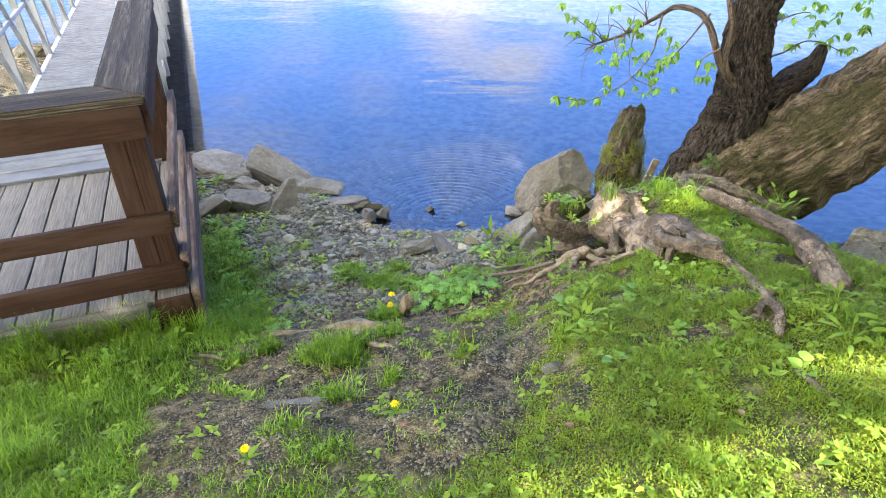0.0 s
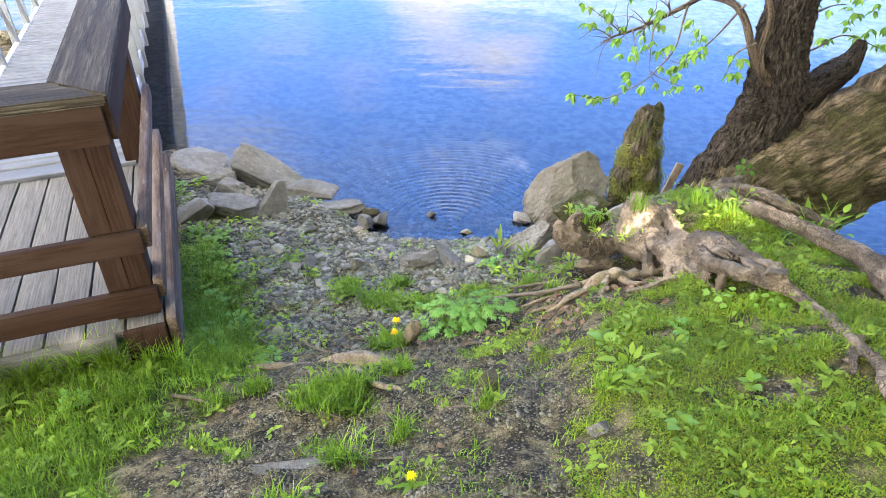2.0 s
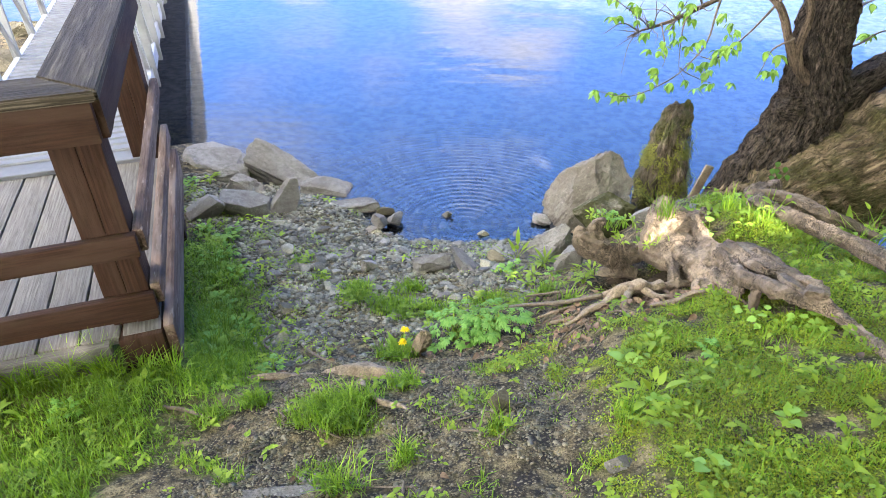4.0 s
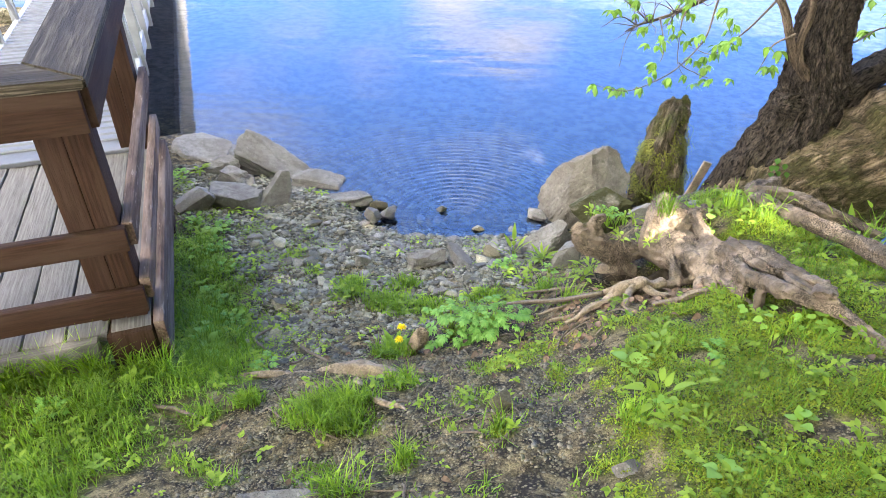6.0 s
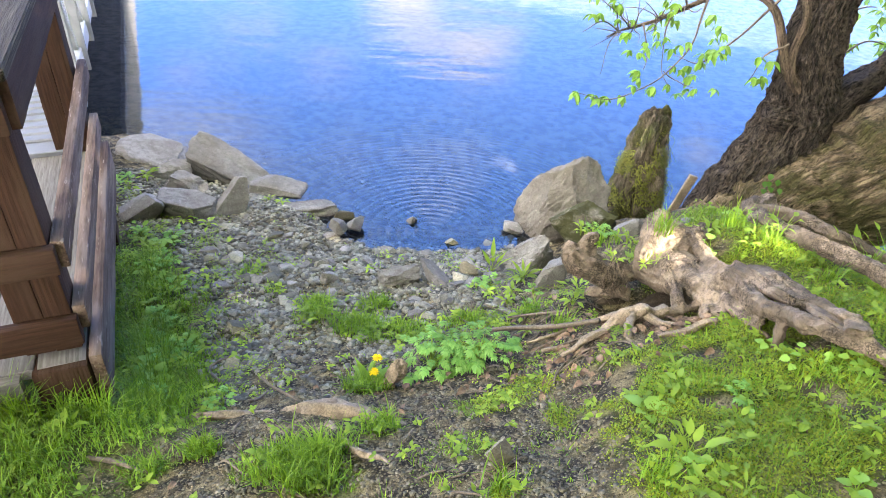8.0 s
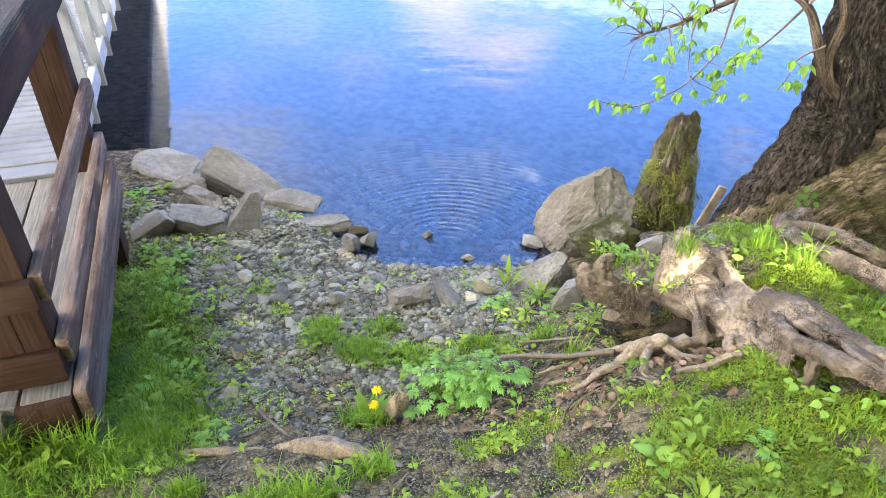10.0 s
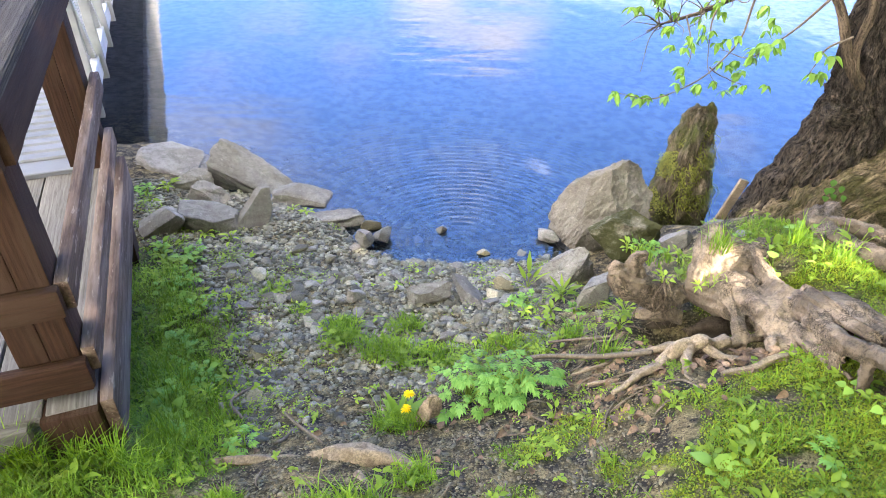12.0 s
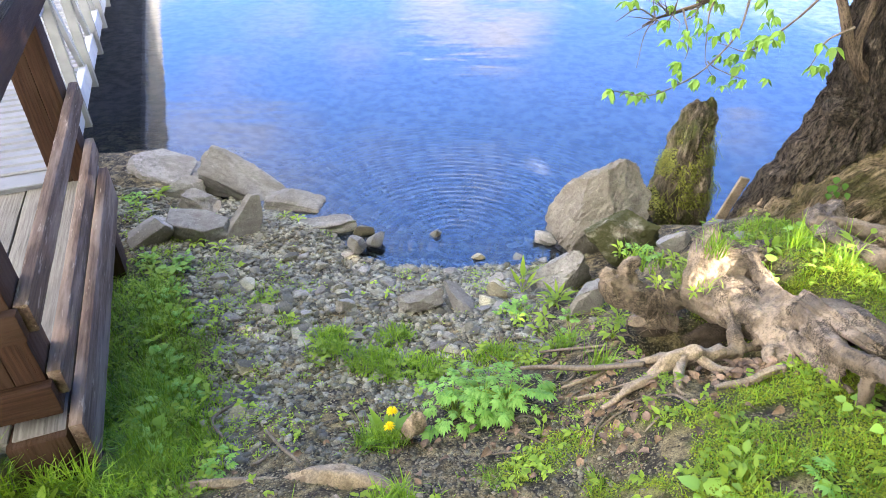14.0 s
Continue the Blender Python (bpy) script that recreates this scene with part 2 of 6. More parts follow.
M_BARK = bark("ridged_bark", (0.024, 0.019, 0.011), (0.215, 0.163, 0.108), (0.070, 0.066, 0.025), 0.015, 1.0, (6.0, 42.0), (0.33, 0.25, 0.17))
M_BARK_DARK = bark("dark_bark", (0.010, 0.008, 0.007), (0.115, 0.092, 0.072), None, 0.028, 1.0, (20.0, 70.0))
M_STUMP = bark("rotten_wood", (0.05, 0.038, 0.025), (0.20, 0.16, 0.115), (0.07, 0.08, 0.018), 0.02, 1.6)
M_ROOT = root_skin("bare_root", (0.278, 0.216, 0.157), (0.106, 0.083, 0.060), 0.020)
M_ROOT_WORN = mottled("worn_root", (0.17, 0.135, 0.098), (0.33, 0.26, 0.185), 14, 150, depth=0.006, third=(0.11, 0.085, 0.06), third_scale=22.0, third_range=(0.55, 0.66))
M_TWIG = mottled("dry_twig", (0.10, 0.08, 0.06), (0.2, 0.165, 0.125), 20, 150, depth=0.001)
M_LIMB = bark("limb_bark", (0.034, 0.026, 0.018), (0.15, 0.112, 0.078), None, 0.010, 1.6, (5.0, 30.0))
M_GREY_WOOD = wood("weathered_grey_wood", (0.145, 0.138, 0.134), (0.088, 0.082, 0.078), streak=0.5)
M_CAP_WOOD = wood("weathered_cap_wood", (0.096, 0.081, 0.062), (0.020, 0.016, 0.011), stain=(0.040, 0.032, 0.023), depth=0.010, rings=0.75, streak=0.6)
M_BROWN_WOOD = wood("stained_brown_wood", (0.039, 0.0195, 0.012), (0.021, 0.0105, 0.007), stain=(0.040, 0.024, 0.0165), depth=0.003, rings=0.22, streak=0.3)
M_WORN_WOOD = wood("worn_brown_wood", (0.100, 0.066, 0.049), (0.050, 0.032, 0.024), stain=(0.155, 0.116, 0.094), depth=0.004, rings=0.18, streak=0.45, flecks=(0.26, 0.215, 0.18))
M_GRASS = leaf_mat("grass_blade", (0.075, 0.17, 0.015), (0.24, 0.40, 0.038), 0.44)
M_CLUMP = leaf_mat("cut_leaf", (0.12, 0.29, 0.06), (0.22, 0.42, 0.10), 0.4, 0.55)
M_MOSS = leaf_mat("moss_blade", (0.13, 0.18, 0.010), (0.255, 0.325, 0.024), 0.36)
M_LEAF = leaf_mat("fresh_leaf", (0.15, 0.30, 0.04), (0.25, 0.42, 0.08), 0.36, 0.5)
M_IVY = leaf_mat("ivy_leaf", (0.03, 0.085, 0.012), (0.06, 0.14, 0.02), 0.3, 0.45)
M_WEED = leaf_mat("weed_leaf", (0.13, 0.23, 0.028), (0.25, 0.37, 0.042), 0.4, 0.6)
M_PETAL = leaf_mat("yellow_petal", (0.85, 0.66, 0.0), (0.95, 0.75, 0.01), 0.3, 0.5)
M_DRY = mottled("dead_leaf", (0.11, 0.07, 0.045), (0.24, 0.165, 0.11), 12, 90, depth=0.001, vary=0.3)

# aluminium of the gangway
M_ALU, t, b = material("brushed_aluminium", 0.55, 0.35, 0.1)
pos = coords(t)
t.links.new(mixc(t, ramp(t, noise_of(t, pos, 6.0), 0.35, 0.7), (0.118, 0.125, 0.140), (0.085, 0.09, 0.10)), b.inputs["Base Color"])
bump(t, b, noise_of(t, pos, 140.0, 2.0), 0.15, 0.002)
M_BAR, t, b = material("pale_aluminium", 0.5, 0.35, 0.1)
pos = coords(t)
t.links.new(mixc(t, ramp(t, noise_of(t, pos, 5.0), 0.35, 0.7), (0.29, 0.30, 0.315), (0.21, 0.218, 0.23)), b.inputs["Base Color"])
bump(t, b, noise_of(t, pos, 140.0, 2.0), 0.15, 0.002)

# lake: sky reflection put into a blue tint and a raised IOR, rings round the feeding spot, low wind waves
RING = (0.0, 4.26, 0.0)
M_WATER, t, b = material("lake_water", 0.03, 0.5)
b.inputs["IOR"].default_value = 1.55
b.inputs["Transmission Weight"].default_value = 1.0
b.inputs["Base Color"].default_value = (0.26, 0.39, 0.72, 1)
mp = nd(t, "Mapping")
t.links.new(nd(t, "NewGeometry").outputs["Position"], mp.inputs[0])
mp.inputs["Location"].default_value = (-RING[0], -RING[1], 0.95)
wv = nd(t, "TexWave", wave_type="RINGS", rings_direction="SPHERICAL", Scale=5.6, Distortion=2.2, Detail=1.5)
t.links.new(mp.outputs[0], wv.inputs["Vector"])
ln = nd(t, "VectorMath", operation="LENGTH")
t.links.new(mp.outputs[0], ln.inputs[0])
fade = ramp(t, ln.outputs["Value"], 0.15, 2.1, 1.0, 0.0)
rip = nd(t, "Math", operation="MULTIPLY")
t.links.new(wv.outputs["Fac"], rip.inputs[0])
t.links.new(fade, rip.inputs[1])
bump(t, b, rip.outputs[0], 0.17, 0.02)
wind = noise_of(t, coords(t, False, (0.9, 2.4, 1.0)), 1.3, 2.0, 0.5)
bump(t, b, wind, 0.10, 0.05)
gust = ramp(t, noise_of(t, coords(t, False, (0.35, 0.6, 1.0)), 1.0, 2.0), 0.45, 0.62)   # catspaws: fine ripples in patches
chop = nd(t, "Math", operation="MULTIPLY")
t.links.new(gust, chop.inputs[0])
t.links.new(noise_of(t, coords(t, False, (1.6, 9.0, 1.0)), 1.0, 3.0, 0.5), chop.inputs[1])
bump(t, b, chop.outputs[0], 0.26, 0.016)
bump(t, b, noise_of(t, coords(t, False, (2.2, 8.0, 1.0)), 1.0, 2.0, 0.5), 0.07, 0.02)

# ---- ground ----
WATER = -0.95
KX = (-2.3, -1.2, -0.3, 0.25, 0.65, 1.25, 1.6, 2.2)
KY = (0.0, 1.4, 1.8, 2.2, 2.6, 3.0, 3.5, 4.05, 5.0, 7.0)
KZ = np.array((
    (0.05, -0.20, -0.33, -0.45, -0.60, -0.72, -0.78, -0.82, -0.88, -1.20),
    (0.15, -0.16, -0.32, -0.45, -0.63, -0.755, -0.80, -0.86, -1.00, -1.9),
    (0.35, -0.04, -0.25, -0.34, -0.57, -0.70, -0.79, -0.945, -1.30, -2.1),
    (0.45, 0.04, -0.10, -0.28, -0.46, -0.60, -0.74, -0.955, -1.30, -2.1),
    (0.50, 0.16, 0.06, -0.08, -0.23, -0.42, -0.70, -0.92, -1.30, -2.1),
    (0.55, 0.29, 0.20, 0.095, -0.03, -0.07, -0.26, -0.68, -1.30, -2.1),
    (0.57, 0.31, 0.18, 0.05, -0.08, -0.17, -0.45, -0.85, -1.40, -2.2),
    (0.60, 0.28, 0.05, -0.20, -0.42, -0.60, -0.80, -1.00, -1.50, -2.3),
))


def ease(f):
    return f * f * (3 - 2 * f)


def step(lo, hi, v):
    return ease(np.clip((np.asarray(v, float) - lo) / (hi - lo), 0, 1))


def height(x, y):
    """The lie of the land, without fine relief."""
    x, y = np.asarray(x, float), np.asarray(y, float)
    cols = np.array([np.interp(y, KY, z) for z in KZ])
    i = np.clip(np.searchsorted(KX, x) - 1, 0, len(KX) - 2)
    kx = np.array(KX)
    f = ease(np.clip((x - kx[i]) / (kx[i + 1] - kx[i]), 0, 1))
    z = np.take_along_axis(cols, i[None], 0)[0] * (1 - f) + np.take_along_axis(cols, i[None] + 1, 0)[0] * f
    z = z - np.clip(y - 7.0, 0, 12) * 0.12
    z = z + np.clip(-y, 0, 6) * 0.05
    z = np.maximum(z, -1.6 + 0.85 * step(-3.3, -4.6, x) * step(11.0, 7.5, y) + 0.25 * step(-4.5, -8.0, x) * step(11.0, 8.0, y))
    z = z + 0.075 * np.exp(-((x + 0.86) / 0.24) ** 2 - ((y - 4.36) / 0.20) ** 2)
    du, dv = (x + 1.15) * 0.936 + (y - 2.47) * 0.352, -(x + 1.15) * 0.352 + (y - 2.47) * 0.936   # turf against the deck's front
    z = z + 0.085 * np.exp(-((dv + 0.16) / 0.20) ** 2) * step(0.25, -0.1, du) * step(-2.6, -1.6, du)
    z = z - 0.04 * np.exp(-((x - 1.12) / 0.10) ** 2 - ((y - 2.02) / 0.14) ** 2)
    z = z - 0.30 * np.exp(-((x - 0.87) / 0.20) ** 2 - ((y - 2.83) / 0.14) ** 2) - 0.06 * np.exp(-((x - 1.02) / 0.08) ** 2 - ((y - 2.30) / 0.08) ** 2) - 0.11 * np.exp(-((x - 1.0) / 0.12) ** 2 - ((y - 2.66) / 0.12) ** 2)
    return z


def rough_noise(x, y, s, seed=0.0):
    return np.array([noise.noise((a * s, b * s, seed)) for a, b in zip(np.ravel(x), np.ravel(y))]).reshape(np.shape(x))


TUFTS = ((-0.42, 2.06, 0.15), (-0.33, 2.00, 0.10), (-0.50, 2.05, 0.11), (-0.75, 1.80, 0.05), (-0.66, 1.74, 0.05), (-0.84, 1.84, 0.045), (-0.72, 2.14, 0.05), (-0.19, 2.22, 0.07),
         (-0.57, 3.17, 0.09), (-0.56, 3.29, 0.08), (-0.29, 3.28, 0.08), (-0.38, 3.10, 0.13), (-0.22, 3.06, 0.15), (-0.08, 3.04, 0.16), (0.08, 3.02, 0.15), (0.2, 3.05, 0.12),
         (0.12, 1.85, 0.06), (-0.15, 1.8, 0.06), (-0.1, 1.55, 0.08), (-0.45, 1.45, 0.1), (-0.3, 1.3, 0.12), (0.10, 2.31, 0.08), (0.20, 2.38, 0.09), (0.31, 2.44, 0.09), (0.05, 2.1, 0.07),
         (-0.63, 3.3, 0.05), (-0.95, 3.62, 0.07), (-0.79, 3.42, 0.05), (-0.40, 1.76, 0.08), (-0.86, 2.08, 0.08))
BARE = ((0.40, 2.30, 0.13), (0.27, 2.22, 0.11), (0.35, 2.08, 0.12), (0.20, 1.80, 0.15), (0.25, 1.60, 0.14), (0.05, 1.25, 0.12), (0.92, 1.66, 0.10), (0.48, 2.62, 0.16), (0.86, 2.86, 0.24), (0.72, 2.85, 0.18), (0.9, 2.62, 0.1), (0.62, 2.45, 0.06), (-0.03, 1.41, 0.15), (-0.9, 1.66, 0.10), (0.78, 2.33, 0.06),
        (1.10, 2.65, 0.09), (1.10, 2.45, 0.08), (1.08, 2.25, 0.08), (1.10, 2.05, 0.07), (1.11, 1.88, 0.06), (1.06, 1.70, 0.06), (1.48, 2.85, 0.10), (1.50, 2.60, 0.10), (1.44, 2.35, 0.10), (1.43, 2.10, 0.10), (1.40, 1.90, 0.09), (0.80, 2.58, 0.12), (0.95, 2.05, 0.07), (0.70, 2.06, 0.06))


def green(x, y, n):
    """How far grass and moss cover the soil, 0 to 1; n: an uneven field about 0."""
    edge = np.interp(y, (0.0, 1.2, 1.7, 2.15, 2.3, 2.55, 2.8, 3.2, 3.7, 4.5), (-0.25, -0.80, -1.02, -0.98, -0.82, -0.76, -0.90, -1.05, -1.35, -1.6))
    left = step(0.10, -0.10, x - edge + 0.35 * n) * step(4.2, 3.4, y + 0.4 * n)
    low = step(1.36, 1.02, y + 0.5 * n)
    redge = np.interp(y, (0.8, 1.4, 2.0, 2.4, 3.2), (0.25, 0.42, 0.38, 0.30, 0.78))
    far = np.interp(x, (0.3, 0.74, 0.9, 1.15), (2.42, 2.42, 3.4, 3.5))
    right = step(-0.12, 0.12, x - redge + 0.4 * n) * step(0.10, -0.10, y - far + 0.25 * n)
    g = np.maximum(np.maximum(left, low), right)
    for tx, ty, tr in BARE:
        g = g * step(0.7, 1.25, np.hypot(x - tx, (y - ty) * 1.2) / tr + 1.3 * n)
    for tx, ty, tr in TUFTS:
        g = np.maximum(g, step(1.15, 0.75, np.hypot(x - tx, (y - ty) * 1.3) / tr + 1.2 * n))
    return g


def spread(lo, hi, step_in, reach):
    inner = list(np.arange(lo, hi + step_in / 2, step_in))
    out, d, a, b = [], step_in, lo, hi
    while b < reach:
        d *= 1.28
        a, b = a - d, b + d
        inner = [a] + inner + [b]
    return np.array(inner)


def from_arrays(name, verts, faces, mat, parent=None, smooth=True):
    me = bpy.data.meshes.new(name)
    me.from_pydata([tuple(v) for v in verts], [], [tuple(int(i) for i in f) for f in faces])
    if smooth:
        me.shade_smooth()
    me.materials.append(mat)
    ob = new(name, me)
    ob.parent = parent
    return ob


gx, gy = spread(-2.4, 2.6, 0.03, 900.0), spread(0.6, 5.2, 0.03, 900.0)
XX, YY = np.meshgrid(gx, gy)
ZZ = height(XX, YY)
near = (np.abs(XX) < 4) & (YY > -1) & (YY < 8)
rel = np.zeros_like(ZZ)
NN = np.zeros_like(ZZ)
rel[near] = 0.022 * rough_noise(XX[near], YY[near], 4.0) + 0.012 * rough_noise(XX[near], YY[near], 13.0, 3.0)
NN[near] = rough_noise(XX[near], YY[near], 5.0, 7.0) * 0.6 + rough_noise(XX[near], YY[near], 16.0, 9.0) * 0.4
ZZ = ZZ + rel
GG = green(XX, YY, NN)
nx, ny = len(gx), len(gy)
idx = np.arange(nx * ny).reshape(ny, nx)
quads = np.stack([idx[:-1, :-1], idx[:-1, 1:], idx[1:, 1:], idx[1:, :-1]], -1).reshape(-1, 4)

# soil, gravel grit and moss on the bank
M_GROUND, t, b = material("bank_soil", 0.9, 0.2)
pos = coords(t)
soil = mixc(t, ramp(t, noise_of(t, pos, 17.0, 6.0, 0.7), 0.35, 0.65), (0.043, 0.034, 0.018), (0.255, 0.206, 0.115))
vor = nd(t, "TexVoronoi", Scale=95.0)
t.links.new(pos, vor.inputs["Vector"])
grit = mixc(t, ramp(t, vor.outputs["Color"], 0.0, 1.0), (0.055, 0.048, 0.031), (0.255, 0.226, 0.150))
# dark gaps and specks here put crevice shade into grit, soil and moss
grit = mixc(t, ramp(t, vor.outputs["Distance"], 0.25, 0.55), grit, (0.02, 0.017, 0.014))
soil = mixc(t, ramp(t, noise_of(t, pos, 14.0, 4.0), 0.40, 0.58), soil, grit)
soil = mixc(t, ramp(t, noise_of(t, pos, 210.0, 4.0, 0.8), 0.36, 0.52, 0.85, 0.0), soil, (0.010, 0.008, 0.006))
moss = mixc(t, ramp(t, noise_of(t, pos, 9.0, 5.0), 0.35, 0.65), (0.055, 0.08, 0.010), (0.165, 0.21, 0.020))
moss = mixc(t, ramp(t, noise_of(t, pos, 130.0, 4.0, 0.8), 0.38, 0.54, 0.8, 0.0), moss, (0.014, 0.020, 0.005))
cover = nd(t, "Attribute", attribute_name="cover")
# bed darkened below the waterline: light lost in water put into its colour
silt = nd(t, "Attribute", attribute_name="silt")
wet = mixc(t, ramp(t, noise_of(t, pos, 11.0, 5.0), 0.35, 0.65), (0.052, 0.045, 0.034), (0.13, 0.112, 0.085))
bank = mixc(t, cover.outputs["Fac"], soil, moss)
t.links.new(mixc(t, silt.outputs["Fac"], bank, wet), b.inputs["Base Color"])
bump(t, b, vor.outputs["Distance"], 0.6, 0.006)
bump(t, b, noise_of(t, pos, 45.0, 6.0, 0.75), 1.0, 0.016)

ground = from_arrays("ground", np.stack([XX, YY, ZZ], -1).reshape(-1, 3), quads, M_GROUND)
att = ground.data.attributes.new("cover", "FLOAT", "POINT")
att.data.foreach_set("value", (GG * np.clip(0.85 + 1.5 * NN, 0.25, 1)).ravel().astype(np.float32))
att = ground.data.attributes.new("silt", "FLOAT", "POINT")
att.data.foreach_set("value", step(-0.93, -1.12, ZZ).ravel().astype(np.float32))
tagged(ground, "sloping lake bank of dark soil, grit and moss", "ground", kind="structure")


def floor_z(x, y):
    return float(height(np.array([x]), np.array([y]))[0]) + 0.022 * noise.noise((x * 4, y * 4, 0.0)) + 0.012 * noise.noise((x * 13, y * 13, 3.0))


wx, wy = spread(-6, 6, 1.0, 900.0), spread(3.2, 14, 1.0, 900.0)
wy = wy[wy > 3.0]
WX, WY = np.meshgrid(wx, wy)
idx = np.arange(WX.size).reshape(WX.shape)
quads = np.stack([idx[:-1, :-1], idx[:-1, 1:], idx[1:, 1:], idx[1:, :-1]], -1).reshape(-1, 4)
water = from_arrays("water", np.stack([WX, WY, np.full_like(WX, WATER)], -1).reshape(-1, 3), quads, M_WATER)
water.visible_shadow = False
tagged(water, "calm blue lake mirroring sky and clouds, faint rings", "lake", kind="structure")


# ---- builders ----
def part(name, bm, mat, parent, label="", smooth=False):
    me = bpy.data.meshes.new(name)
    bm.to_mesh(me)
    bm.free()
    if smooth:
        me.shade_smooth()
    me.materials.append(mat)
    ob = new(name, me)
    ob.parent = parent
    if label:
        tagged(ob, label)
    return ob


def base(name, m, label, category, group=""):
    """An Empty at the foot of a thing."""
    ob = new(name)
    ob.matrix_world = m
    ob.empty_display_size = 0.1
    return tagged(ob, label, category, group)


def plank(name, lo, hi, mat, parent, label="", seed=0, bev=0.005, wear=0.002):
    """A sawn timber between two corners of the parent's space, with eased edges, a slight warp and grain along its length."""
    lo, hi = Vector(lo), Vector(hi)
    size = hi - lo
    axis = max(range(3), key=lambda i: size[i])
    bm = bmesh.new()
    bmesh.ops.create_cube(bm, size=1.0)
    for v in bm.verts:
        v.co = Vector((v.co[i] * size[i] for i in range(3)))
    bmesh.ops.bevel(bm, geom=bm.edges[:], offset=min(bev, min(size) * 0.3), segments=2, affect="EDGES", profile=0.6)
    long_edges = [e for e in bm.edges if abs((e.verts[0].co - e.verts[1].co)[axis]) > size[axis] * 0.5]
    bmesh.ops.subdivide_edges(bm, edges=long_edges, cuts=max(1, min(24, int(size[axis] / 0.08))), use_grid_fill=True)
    rnd = random.Random(seed)
    off = Vector((rnd.uniform(0, 40), rnd.uniform(0, 40), rnd.uniform(0, 40)))
    lay = bm.verts.layers.float_vector.new("grain")
    other = [i for i in range(3) if i != axis]
    for v in bm.verts:
        c = v.co.copy()
        v[lay] = Vector((c[axis], c[other[0]], c[other[1]])) + off
        v.co = c + Vector([wear * noise.noise(c * 9 + off + Vector((k * 7, 0, 0))) for k in range(3)]) + (lo + hi) / 2
    ob = part(name, bm, mat, parent, label, True)
    ob.data.set_sharp_from_angle(angle=radians(25))
    return ob


def tube(path, radii, around=10, bark=0.0, freq=3.0, seed=0.0, squash=1.0, close=True, ridges=0.0, crag=(7.0, 18.0)):
    """Vertices and faces of a tapering, uneven limb along a smooth path of points."""
    pts = [Vector(p) for p in path]
    n = len(pts)
    verts, faces, grain = [], [], []
    side = Vector((1, 0, 0.13))
    run = 0.0
    for i, p in enumerate(pts):
        run += (p - pts[i - 1]).length if i else 0.0
        d = (pts[min(i + 1, n - 1)] - pts[max(i - 1, 0)]).normalized()
        a = (side - d * side.dot(d)).normalized()
        c = d.cross(a)
        side = a
        for k in range(around):
            ang = 2 * math.pi * k / around
            r = radii[i]
            if bark or ridges:
                q = Vector((math.cos(ang) * freq, math.sin(ang) * freq, i * 0.5 * freq / 3 + seed))
                r *= 1 + bark * noise.noise(Vector((q.x, q.y, seed + i * 0.11)))
                if ridges:
                    w = Vector((run * crag[0] + seed, math.cos(ang) * radii[i] * crag[1], math.sin(ang) * radii[i] * crag[1]))
                    r += ridges * (noise.ridged_multi_fractal(w, 0.9, 2.1, 4, 1.0, 2.0) - 1.2)
            verts.append(p + a * math.cos(ang) * r + c * math.sin(ang) * r * squash)
            grain.append((run + seed, math.cos(ang) * radii[i], math.sin(ang) * radii[i]))
    for i in range(n - 1):
        for k in range(around):
            k2 = (k + 1) % around
            faces.append((i * around + k, i * around + k2, (i + 1) * around + k2, (i + 1) * around + k))
    if close:
        for i, flip in ((0, True), (n - 1, False)):
            verts.append(pts[i])
            grain.append((run * (i > 0) + seed, 0, 0))
            c = len(verts) - 1
            for k in range(around):
                a, b = i * around + k, i * around + (k + 1) % around
                faces.append((b, a, c) if flip else (a, b, c))
    return verts, faces, grain


def curve_points(keys, per=8):
    """A smooth line through points (Catmull-Rom); the fourth number is a radius."""
    k = [np.array(p, float) for p in keys]
    k = [2 * k[0] - k[1]] + k + [2 * k[-1] - k[-2]]
    out = []
    for i in range(1, len(k) - 2):
        for s in range(per):
            f = s / per
            out.append(0.5 * (2 * k[i] + (k[i + 1] - k[i - 1]) * f + (2 * k[i - 1] - 5 * k[i] + 4 * k[i + 1] - k[i + 2]) * f**2
                              + (3 * k[i] - k[i - 1] - 3 * k[i + 1] + k[i + 2]) * f**3))
    out.append(k[-2])
    return np.array(out)


def limb(name, keys, mat, parent, label="", per=8, around=10, bark=0.25, freq=1.5, seed=0.0, squash=1.0, ridges=0.0, wobble=0.0, crag=(7.0, 18.0)):
    p = curve_points(keys, per)
    if wobble:
        for i in range(len(p)):
            p[i, :3] += [wobble * noise.noise((i * 0.9 / per, seed, k * 5.0)) for k in range(3)]
    v, f, gr = tube(p[:, :3], np.maximum(p[:, 3], 0.0008), around, bark, freq, seed, squash, True, ridges, crag)
    ob = from_arrays(name, v, f, mat, parent)
    ga = ob.data.attributes.new("grain", "FLOAT_VECTOR", "POINT")
    ga.data.foreach_set("vector", np.array(gr, np.float32).ravel())
    if label:
        tagged(ob, label)
    return ob


